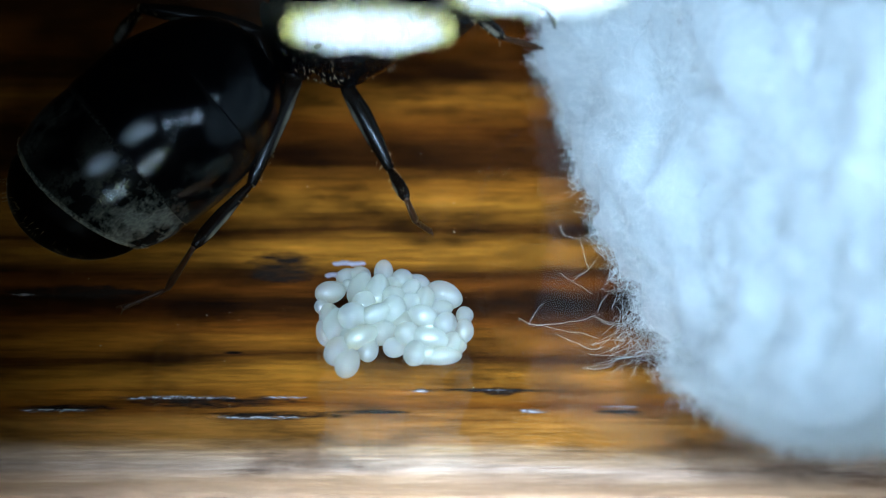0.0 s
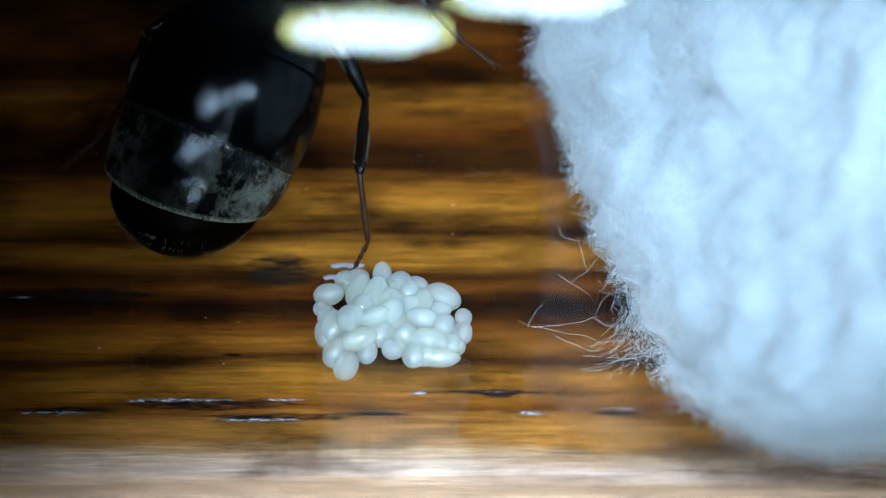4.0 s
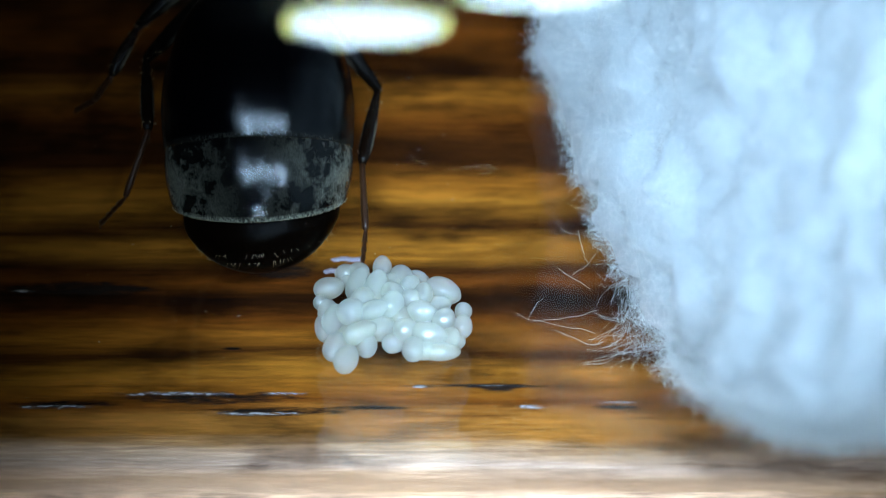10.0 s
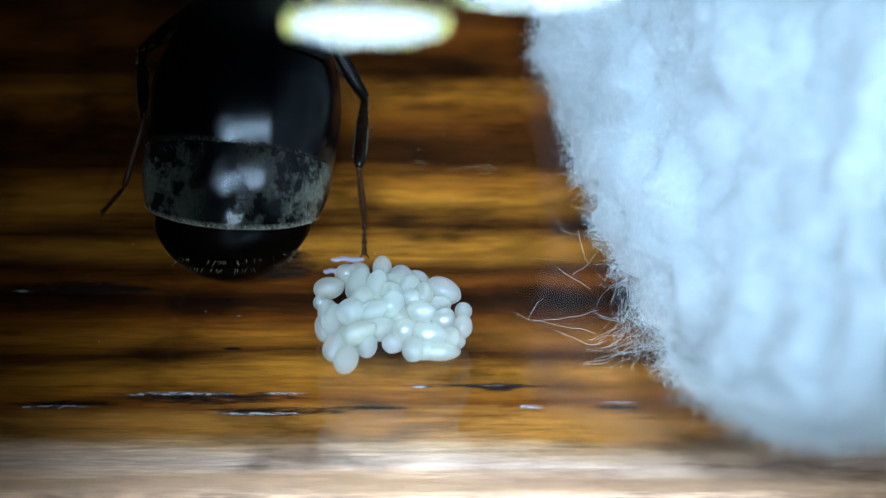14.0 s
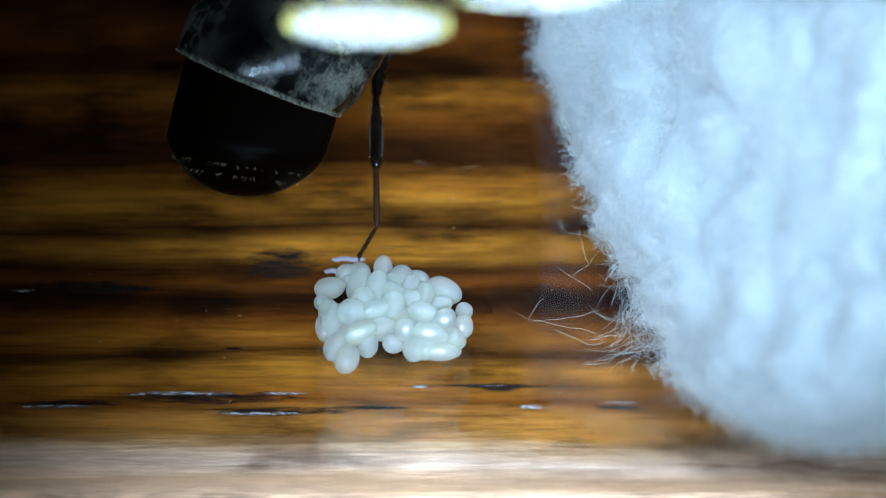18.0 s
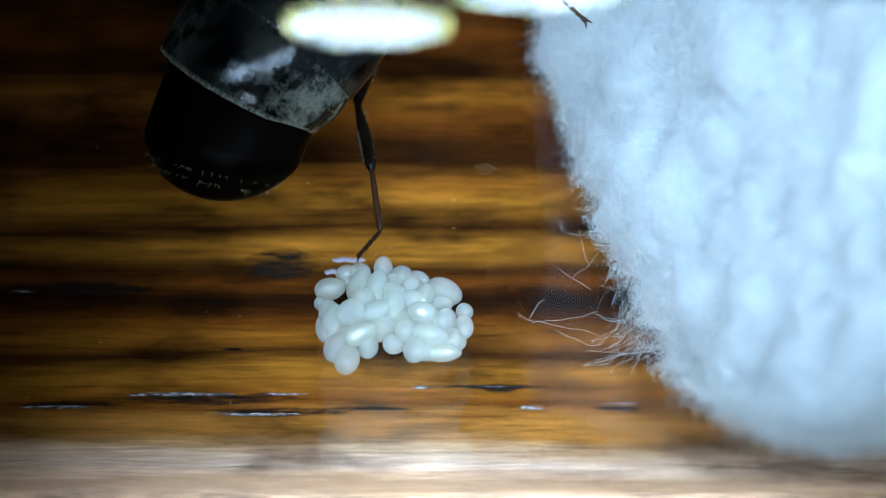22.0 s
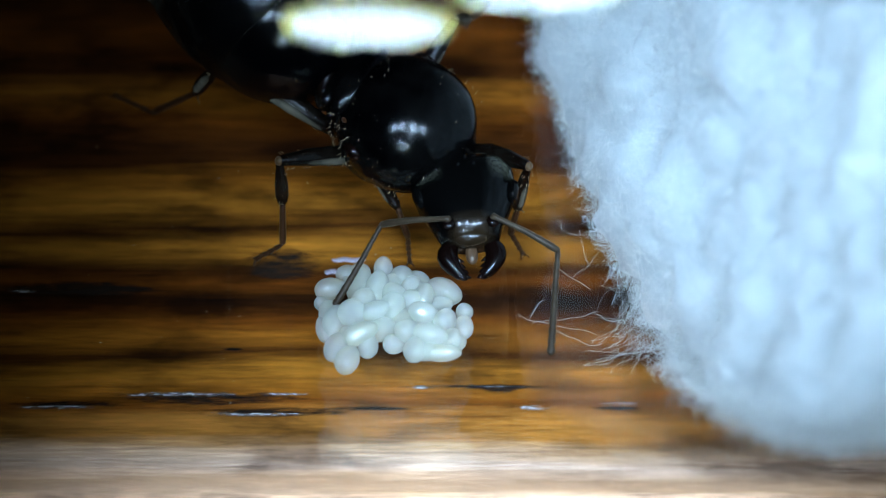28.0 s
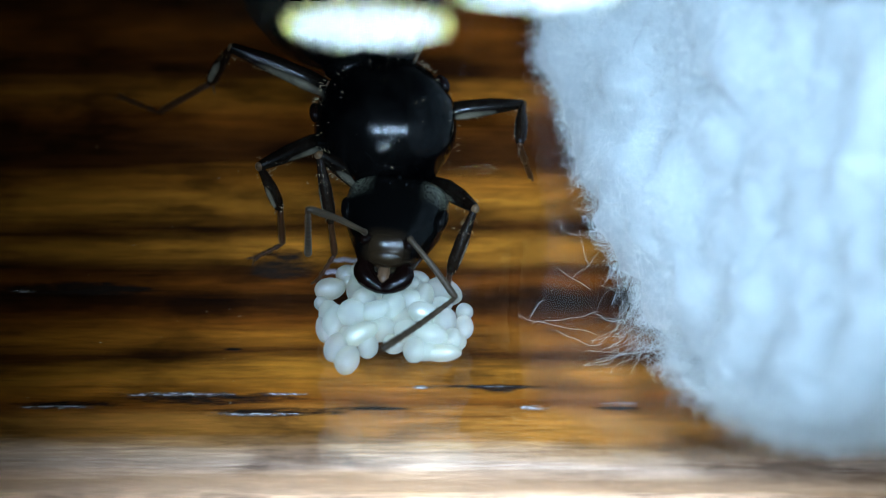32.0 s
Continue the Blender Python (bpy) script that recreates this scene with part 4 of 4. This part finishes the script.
# time, turn and pitch of the gaster
GASTER = [(0, 38.02, -15.06), (1, 37.89, -13.61), (2, 36.7, -12.89), (2.5, 48.33, -17.64), (3, 59.96, -22.39), (3.5, 57.35, -26.63), (5.5, 83.12, -26.24), (6, 81.24, -27.13), (7, 88.29, -23.26), (8, 90.94, -23.37), (9, 92.59, -21.97), (10, 91.8, -24.7), (11, 92.86, -24.9), (12, 93.06, -24.93), (13, 91.58, -25.07), (14, 83.22, -23.29), (14.5, 78.68, -24.79), (17, 64.13, -12.78), (18, 62.09, -13.55), (19, 58.56, -20.92), (20, 59.01, -17.18), (21, 58.66, -19.72), (22, 52.75, -16.34), (22.5, 50.02, -10.59), (23, 43.06, -14.69), (23.5, 41, 16), (24, 36, 43), (24.5, 26, 44), (25, 22, 47), (25.5, 6, 46), (27.5, -40.97, 11.22), (28, -49.92, 15.3), (28.5, -52.42, 13.8), (29, -52.11, 9.22), (30, -57.02, 8.88), (31, -62.3, 7.57), (32, -68.84, 5.05)]
# time, length by which the last plate stands out of the gaster, and its turn
SLIDE = [(0, 0.1, 0), (2, 0.1, 0), (3, 0.1, 10), (5.5, 0.1, 2), (14.5, 0.1, 6), (17, 1, 16), (18, 0.92, 16), (19, 0.9, 16), (20, 0.88, 16), (21, 0.86, 16), (22, 0.88, 18), (22.5, 0.94, 18), (23, 0.64, 18), (23.5, 0.5, 8), (24, 0.1, 0), (32, 0.1, 0)]
# time, turn, nod and lean of the head
HEAD = [(0, 30, 15, 0), (3, 52, 15, 0), (6, 82, 15, 0), (14, 82, 15, 0), (17, 66, 15, 0), (22, 52, 15, 0), (23, 24, 25, 0), (24, 6.42, 59.22, 32.31), (24.5, -39.22, 65.56, 11.39), (25, -28.75, 67.97, 20.7), (25.5, -70.22, 65.61, 0.68), (27.5, -76.05, -0.52, -0.36), (28, -84.26, -1.8, -1.99), (28.5, -93.56, -3.18, -2.79), (29, -99.33, -4.49, -3.77), (30, -89.81, 2.03, -1.76), (31, -99.91, 2.12, -5.03), (32, -98.63, -6.78, -0.21)]
# time and place of each joint of the legs, while they are in the open
KNEES = {}
KNEES["right_hind"] = [(0, -3.33, 0.66, 1.25), (1, -3.34, 1.13, 0.84), (2, -3.27, 1.36, 0.82), (2.5, -2.31, 1.88, 2.49), (3, -1.52, 2.44, 1.14), (5.5, -1.21, 3.04, 0.86), (9, -1.12, 2.91, 0.85), (14, -1.41, 2.54, 1.05), (17, -1.33, 2.65, 0.82), (19, -1.14, 2.87, 0.84), (22, -1.58, 2.61, 0.82), (23, -2.49, 1.8, 0.8), (23.5, -2.51, 1.71, 2.92), (24, -3.43, 1.21, 2.4), (24.5, -3.23, 0.85, 2.94), (25, -3.01, 1.21, 2.81), (25.5, -3.75, 1.21, 2.81), (27.5, -3.82, 1.97, 2.56), (28, -3.78, 2.25, 2.48), (29, -3.76, 2.26, 2.57), (30, -3.72, 2.34, 2.42), (31, -3.69, 2.42, 2.37), (32, -3.67, 2.63, 2.4)]
KNEES["right_middle"] = [(0, -0.96, 1.15, 0.95), (1, -1.08, 1.74, 0.8), (2, -1.19, 2.38, 0.81), (2.4, -1.21, 2.6, 0.82), (23, -1.64, 2.27, 0.88), (23.5, -1.54, 1.31, 1.24), (24, -2, 0.64, 1.45), (24.5, -2.05, 0.23, 1.88), (25, -2.84, 0.96, 1.41), (25.5, -2.83, 0.64, 1.88), (27.5, -2.61, 0.26, 2.47), (28, -2.71, 0.27, 2.45), (29, -3.06, 0.3, 2.15), (30, -3.08, 0.22, 2.11), (31, -3.07, 0.24, 2.11), (32, -3.08, 0.4, 2.09)]
KNEES["right_front"] = [(24, -0.33, 1.4, 1.97), (24.5, -0.44, 0.87, 2.07), (25, -0.58, 0.37, 1.95), (25.5, -1.34, 0.45, 2.01), (27.5, -1.15, -0.16, 2.17), (28, -1.4, 1.24, 1.11), (28.5, -1.63, 0.56, 2.4), (29, -1.83, 0.16, 2.36), (30, -1.77, 0.05, 2.36), (31, -1.82, 0.07, 2.43), (32, -2.05, 0.31, 2.56)]
KNEES["left_front"] = [(27.5, 1.13, 0.67, 2.1), (28, 1.4, 0.37, 2.15), (28.5, 1.36, 0.5, 1.4), (29, 1.16, 0.29, 1.01), (30, 0.99, -0.47, 1.8), (31, 0.86, -0.11, 1.57), (32, 0.5, -0.48, 2.18)]
KNEES["left_middle"] = [(7, -5.36, 3.88, 1.49), (9, -5.51, 3.79, 1.54), (11, -5.54, 3.84, 1.42), (28.5, 1.17, 2.78, 2.14), (29, 0.34, 3.34, 1.81), (30, 1.44, 2.43, 1.4), (31, 1.17, 2.08, 2.46), (32, 1.39, 2.26, 1.26)]
KNEES["left_hind"] = [(0, -5.42, 3.86, 2.04), (7, -5.14, 3.05, 1.94), (9, -5.11, 2.68, 1.46), (10.2, -5.44, 3.4, 1.12), (14, -5.48, 3.46, 1.21)]
ANKLES = {}
ANKLES["right_hind"] = [(0, -4.11, -0.76, 1.62), (1, -4.22, -0.3, 0.96), (2, -4.31, -0.16, 0.74), (2.5, -2.53, 0.04, 1.65), (3, -1.44, 0.81, 1.42), (5.5, -1.46, 1.28, 0.85), (9, -1.4, 1.24, 0.96), (14, -1.45, 0.88, 1.36), (17, -1.23, 1.07, 1.1), (19, -1.14, 1.19, 0.94), (22, -1.29, 1.08, 1.13), (23, -1.75, 0.53, 1.44), (23.5, -3.35, 0.89, 1.6), (24, -3.83, 1.37, 0.68), (24.5, -3.68, 0.86, 1.28), (25, -3.83, 1.5, 1.21), (25.5, -4.7, 1.46, 1.36), (27.5, -4.51, 2.55, 1.06), (28, -4.51, 2.71, 0.96), (29, -4.38, 2.74, 1), (30, -4.31, 2.83, 0.85), (31, -4.27, 2.95, 0.8), (32, -4.28, 3.04, 0.8)]
ANKLES["right_middle"] = [(0, -0.66, 0.29, 1.39), (1, -0.74, 0.83, 1), (2, -0.86, 1.62, 0.26), (2.4, -0.85, 1.69, 0.34), (23, -1.24, 1.14, 0.4), (23.5, -1.17, 0.34, 1.29), (24, -1.38, -0.09, 1.68), (24.5, -1.6, 0.3, 0.97), (25, -2.77, -0.02, 1.59), (25.5, -2.91, 0.44, 0.85), (27.5, -2.69, 0.01, 1.46), (28, -2.74, 0.08, 1.43), (29, -2.87, 0.15, 1.14), (30, -2.82, 0.1, 1.12), (31, -2.85, 0.1, 1.12), (32, -2.82, 0.16, 1.12)]
ANKLES["right_front"] = [(24, -0.42, 2.4, 1.31), (24.5, -0.74, 1.74, 1.3), (25, -0.85, 1.38, 1.39), (25.5, -0.79, 0.29, 1), (27.5, -0.88, -0.04, 1.04), (28, -0.79, 0.2, 1.06), (28.5, -0.97, -0.51, 1.77), (29, -1.74, -0.59, 1.44), (30, -1.67, -0.53, 1.34), (31, -1.74, -0.57, 1.4), (32, -1.89, -0.43, 1.64)]
ANKLES["left_front"] = [(27.5, 1.27, 0.75, 0.93), (28, 1.26, 0.24, 1.01), (28.5, 1.01, -0.52, 1.66), (29, 0.93, -0.53, 1.63), (30, 0.77, -0.69, 0.66), (31, 0.46, -1.16, 1.49), (32, 0.13, -1.18, 1.43)]
ANKLES["left_middle"] = [(7, -5.95, 2.8, 1.1), (9, -6.05, 2.75, 1.16), (11, -6.04, 2.76, 1.14), (28.5, 1.41, 3.61, 1.55), (29, 1.2, 2.92, 1.37), (30, 1.17, 1.48, 1.51), (31, 1.43, 2.18, 1.46), (32, 1.31, 1.31, 1.5)]
ANKLES["left_hind"] = [(0, -6.19, 4.26, 0.54), (7, -5.52, 2.75, 0.28), (9, -4.86, 0.92, 1.44), (10.2, -5.21, 1.77, 1.41), (14, -5.22, 1.83, 1.49)]
BENDS = {}
BENDS["right_hind"] = [(0, -4.71, -1.03, 0.61), (1, -4.89, -1.34, 0.87), (2, -5.19, -1.2, 0.67), (2.5, -2.76, -0.17, 0.48), (3, -1.36, 0.53, 0.2), (5.5, -1.35, 0.11, 1.02), (9, -1.34, 0.06, 1.08), (14, -1.4, 0.53, 0.2), (17, -1.18, -0.06, 1.2), (19, -1.12, 0.03, 1.04), (22, -1.12, -0.05, 1.18), (23, -1.36, 0.5, 0.28), (23.5, -3.98, 0.49, 0.58), (24, -3.94, 0.18, 0.7), (24.5, -4.02, 0.42, 0.22), (25, -4.94, 1.54, 0.43), (25.5, -5.43, 1.74, 0.39), (27.5, -5.27, 2.9, 0.12), (28, -5.43, 2.87, 0.12), (29, -5.27, 2.87, 0.12), (30, -5.32, 2.9, 0.12), (31, -5.32, 2.89, 0.12), (32, -5.32, 2.87, 0.12)]
BENDS["right_middle"] = [(0, -0.51, 0.3, 0.63), (1, -0.57, 0.7, 0.17), (2, -0.67, 0.86, 0.4), (2.4, -0.64, 0.91, 0.43), (23, -1.01, 0.23, 0.25), (23.5, -1.05, 0.15, 0.48), (24, -1.05, -0.23, 0.92), (24.5, -1.21, 0.2, 0.26), (25, -2.88, -0.41, 0.85), (25.5, -2.88, -0.41, 0.84), (27.5, -2.79, -0.25, 0.67), (28, -2.79, -0.25, 0.66), (29, -2.84, -0.04, 0.31), (30, -2.84, -0.04, 0.31), (31, -2.84, -0.04, 0.31), (32, -2.84, -0.04, 0.31)]
BENDS["right_front"] = [(24, -0.63, 2.72, 0.61), (24.5, -0.98, 2.04, 0.6), (25, -0.97, 1.53, 0.63), (25.5, -0.96, 0.23, 0.25), (27.5, -0.88, 0.1, 0.28), (28, -0.64, 0.09, 0.28), (28.5, -0.83, -0.49, 0.99), (29, -1.72, -0.81, 0.68), (30, -1.69, -0.76, 0.59), (31, -1.7, -0.79, 0.63), (32, -1.87, -0.58, 0.86)]
BENDS["left_front"] = [(27.5, 1.31, 0.88, 0.15), (28, 1.19, 0.23, 0.25), (28.5, 1.05, -0.36, 0.87), (29, 0.99, -0.35, 0.85), (30, 0.63, -1.39, 0.75), (31, 0.31, -1.14, 0.67), (32, 0.04, -1.25, 0.68)]
BENDS["left_middle"] = [(7, -6.43, 2.82, 0.46), (9, -6.44, 2.88, 0.45), (11, -6.44, 2.87, 0.46), (28.5, 1.61, 4.03, 0.84), (29, 1.44, 3.32, 0.66), (30, 1.08, 1.57, 0.66), (31, 1.47, 2.15, 0.62), (32, 1.45, 1.4, 0.65)]
BENDS["left_hind"] = [(0, -6.63, 3.11, 0.6), (7, -6.11, 1.64, 0.09), (9, -5.24, 0.65, 0.3), (10.2, -5.62, 0.67, 0.84), (14, -5.6, 0.7, 0.83)]
FEET = {}
FEET["right_hind"] = [(0, -5.56, -1.61, 0.8), (1, -5.71, -1.68, 0.83), (2, -5.75, -1.64, 0.81), (2.5, -2.76, -1.1, 0.59), (3, -1.51, -0.27, 0.33), (5.5, -1.42, -0.33, 0.35), (9, -1.4, -0.43, 0.37), (14, -1.37, -0.34, 0.35), (17, -1.43, -0.33, 0.35), (19, -1.55, -0.43, 0.38), (22, -1.54, -0.41, 0.37), (23, -1.49, -0.39, 0.36), (23.5, -4.87, -0.13, 0.29), (24, -4.73, -0.02, 0.27), (24.5, -4.73, -0.06, 0.28), (25, -5.86, 1.81, 0.04), (25.5, -6.18, 1.88, 0.04), (27.5, -6.27, 3.33, 0.14), (28, -6.32, 3.33, 0.14), (29, -6.29, 3.33, 0.14), (30, -6.29, 3.33, 0.14), (31, -6.29, 3.33, 0.14), (32, -6.29, 3.33, 0.14)]
FEET["right_middle"] = [(0, -0.32, 0.4, 0.18), (1, -0.34, 0.39, 0.18), (2, -0.35, 0.37, 0.19), (2.4, -0.34, 0.38, 0.19), (23, -1.05, -0.32, 0.34), (23.5, -1.29, -0.41, 0.37), (24, -1.12, -0.35, 0.35), (24.5, -1.13, -0.28, 0.33), (25, -3.26, -0.43, 0.37), (25.5, -3.26, -0.42, 0.37), (27.5, -3.26, -0.4, 0.37), (28, -3.26, -0.39, 0.36), (29, -3.31, -0.39, 0.36), (30, -3.31, -0.39, 0.36), (31, -3.31, -0.39, 0.36), (32, -3.31, -0.39, 0.36)]
FEET["right_front"] = [(24, -0.86, 2.92, 0.09), (24.5, -1.16, 2.19, 0.04), (25, -0.99, 1.57, 0.05), (25.5, -1.2, -0.25, 0.33), (27.5, -0.93, -0.28, 0.33), (28, -0.6, -0.45, 0.38), (28.5, -0.75, -0.52, 0.4), (29, -1.82, -1.41, 0.71), (30, -1.75, -1.37, 0.69), (31, -1.78, -1.37, 0.69), (32, -2.19, -0.96, 0.54)]
FEET["left_front"] = [(27.5, 1.35, 0.48, 0.17), (28, 1.37, -0.25, 0.33), (28.5, 1.25, -0.21, 0.32), (29, 1.21, -0.21, 0.32), (30, 0.56, -1.92, 0.94), (31, 0.21, -1.64, 0.81), (32, -0.07, -1.69, 0.83)]
FEET["left_middle"] = [(7, -6.79, 2.98, 0.09), (9, -6.84, 2.94, 0.09), (11, -6.79, 2.97, 0.09), (28.5, 1.81, 4.31, 0.34), (29, 1.63, 3.63, 0.19), (30, 1.02, 1.64, 0.05), (31, 1.45, 2.2, 0.04), (32, 1.58, 1.47, 0.06)]
FEET["left_hind"] = [(0, -7.12, 2.74, 0.07), (7, -6.71, 1.21, 0.07), (9, -5.67, -0.14, 0.3), (10.2, -6.1, 0.63, 0.15), (14, -6.11, 0.65, 0.14)]
# time, elbow and tip of each feeler
FEELERS = {}
FEELERS["right"] = [(23.5, 0.4, 3, 1.01, 0.09, 1.22, 0.18), (24, -0.18, 1.52, 0.46, -0.4, -0.54, 0.49), (24.5, -0.87, 1.62, 0.77, -1.12, -0.15, 0.41), (25, -0.74, 0.67, 0.49, -0.49, -0.99, 0.99), (25.5, -1.29, 0.35, 0.66, -1.36, -1.15, 1.56), (27.5, -0.32, -1.39, 2.45, 0.31, -2.57, 1.39), (28, -1.04, -0.57, 1.82, -1.91, -1.96, 1.2), (28.5, -1.52, -1.25, 2.02, -2.42, -2.71, 2.35), (29, -2.05, -1.18, 2.27, -3.35, -1.44, 1.12), (29.5, -2.08, -1.75, 1.98, -2.26, -3.48, 2.01), (30, -1.51, -1.88, 1.74, -0.99, -3.5, 2.1), (30.5, -1.84, -0.82, 2.3, -3.27, -0.89, 1.3), (31, -1.94, -0.58, 2.33, -2.14, -1.44, 0.83), (31.5, -2.1, -0.48, 2.08, -3.08, -0.35, 0.64), (32, -2.12, -1.12, 3.21, -2.26, -0.93, 1.47)]
FEELERS["left"] = [(24, 2.09, 4.2, 0.83, 2.51, 3.22, 2.21), (24.5, 2.06, 1.69, 1.46, 2.65, 2.79, 0.24), (25, 2.2, 1.19, 1.24, 2.12, -0.5, 1.68), (25.5, 1.73, -0.34, 0.92, 0.6, -1.68, 0.97), (27.5, 2, 0.46, 2.43, 2.61, 0.81, 0.83), (28, 1.96, -1.22, 1.98, 1.69, -2.92, 1.71), (28.5, 1.08, -1.84, 1.86, 0.21, -3.37, 1.93), (29, 0.26, -2.26, 1.79, -0.83, -3.6, 2.1), (29.5, 0.96, -1.7, 1.51, 0.23, -3.25, 1.84), (30, 1.37, -1.49, 1.75, 1.42, -3.21, 2.09), (30.5, 1.08, -1.54, 1.61, 1.21, -3.23, 2.03), (31, 0.77, -1.96, 1.7, -0.63, -2.95, 2.06), (31.5, -0.03, -2.45, 2.15, -0.97, -3.95, 2.4), (32, 0.31, -2.14, 1.85, -0.91, -3.18, 2.53)]
# from when to when each leg is in the open
OPEN = {"right_hind": [(0, 32)], "right_middle": [(0, 2.5), (22.9, 32)], "right_front": [(23.9, 32)],
        "left_front": [(27.3, 32)], "left_middle": [(6.8, 11.3), (28.4, 32)], "left_hind": [(0, 14.6)]}


def at(rows, t):
    """The values of rows at t, in a straight line between them."""
    return [float(np.interp(t, [r[0] for r in rows], [r[k] for r in rows])) for k in range(1, len(rows[0]))]


def along(origin, direction, up):
    """A pose whose +x runs along direction, with +z near up."""
    x = direction.normalized()
    y = up.cross(x).normalized()
    z = x.cross(y)
    m = Matrix((x, y, z)).transposed().to_4x4()
    m.translation = origin * MM
    return m


def resting(root, pair, s):
    """Joints of a leg that stands at ease beside the body."""
    x, y, z = HIPS[pair]
    out = Vector({"front": (1, 0.25, 0), "middle": (-0.1, 1, 0), "hind": (-0.7, 0.7, 0)}[pair]).normalized()
    p, joints = Vector((x, y, z)), []
    for length, way, rise in zip(BONES[pair], (0.75, 0.55, 0.8, 0.9), (0.6, -0.75, -0.5, -0.2)):
        p = p + (out * way + Vector((0, 0, rise))).normalized() * length
        joints.append((root @ (Vector((p.x, s * p.y, p.z)) * MM)) / MM)
    return joints


def joints_at(name, root, s, t):
    pair = name.split("_")[1]
    share = max(min(1.0, (t - lo) / 0.5 + 1, (hi - t) / 0.5 + 1) for lo, hi in OPEN[name])
    seen = [Vector(at(table[name], t)) for table in (KNEES, ANKLES, BENDS, FEET)]
    if share >= 1:
        return seen
    return [r.lerp(p, max(share, 0)) for r, p in zip(resting(root, pair, s), seen)]


def motions():
    step = 0.25
    times = [i * step for i in range(int(32 / step) + 1)]
    rows = {}
    up = Vector((0.05, 0.08, 1))

    def key(ob, t, m):
        rows.setdefault(ob, []).append((t, m))

    for t in times:
        x, y, z, turn, pitch = at(BODY_A + BODY_B + BODY_C, t)
        root = pose(x * MM, y * MM, z * MM, 0, pitch, turn)
        key(ant, t, root)
        back = root.inverted()
        waist = root @ (WAIST * MM)
        gturn, gpitch = at(GASTER, t)
        key(gaster, t, back @ pose(*waist, 0, gpitch, gturn))
        out, bend = at(SLIDE, t)
        pivot = 0.74 * GASTER_LEN * MM
        for ob in (gaster_tip, gaster_beard):
            key(ob, t, pose(-pivot, 0, 0, 0, 0, bend) @ pose(pivot - out * MM, 0, 0))
        neck = root @ (NECK * MM)
        hturn, nod, lean = at(HEAD, t)
        head_m = pose(*neck, lean, nod, hturn)
        key(head, t, back @ head_m)
        (gape,) = at(GAPE, t)
        for side, jaw in zip((1, -1), jaws):
            key(jaw, t, pose(1.60 * MM, side * 0.34 * MM, -0.02 * MM, 0, 0, side * gape))
        for name in FEET:
            side, pair = name.split("_")
            s = -1 if side == "right" else 1
            hx, hy, hz = HIPS[pair]
            hip = (root @ (Vector((hx, s * hy, hz)) * MM)) / MM
            knee, ankle, bend, foot = joints_at(name, root, s, t)
            fem, tib, meta, tar = limbs[name]
            a, b, c, d = BONES[pair]
            # the thigh hangs on the knee, its other end sits under the body
            key(fem, t, back @ along(knee - (knee - hip).normalized() * a, knee - hip, up))
            key(tib, t, back @ along(knee, ankle - knee, up))
            ankle = knee + (ankle - knee).normalized() * b
            key(meta, t, back @ along(ankle, bend - ankle, up))
            bend = ankle + (bend - ankle).normalized() * c
            key(tar, t, back @ along(bend, foot - bend, up))
        for side, s in (("right", -1), ("left", 1)):
            base = (head_m @ (Vector((1.42, s * 0.36, 0.48)) * MM)) / MM
            ahead = (head_m.to_3x3() @ Vector((0.55, s * 0.8, 0.1)))
            ex, ey, ez, px, py, pz = at(FEELERS[side], t)
            share = min(max((t - 23.0) / 0.5, 0.0), 1.0)
            elbow = (base + ahead * SCAPE).lerp(Vector((ex, ey, ez)), share)
            tip = (base + ahead * 2 + Vector((0, 0, -1.2))).lerp(Vector((px, py, pz)), share)
            elbow = base + (elbow - base).normalized() * SCAPE
            sca, fun = limbs[side + "_feeler"]
            key(sca, t, back @ along(base, elbow - base, up))
            key(fun, t, back @ along(elbow, tip - elbow, up))
    for ob, r in rows.items():
        walk(ob, r)


build_table()
build_tube()
build_ring_light()
build_eggs()
build_cotton()
ant, (gaster, gaster_tip, gaster_beard), (head, jaws), limbs = build_ant()
motions()
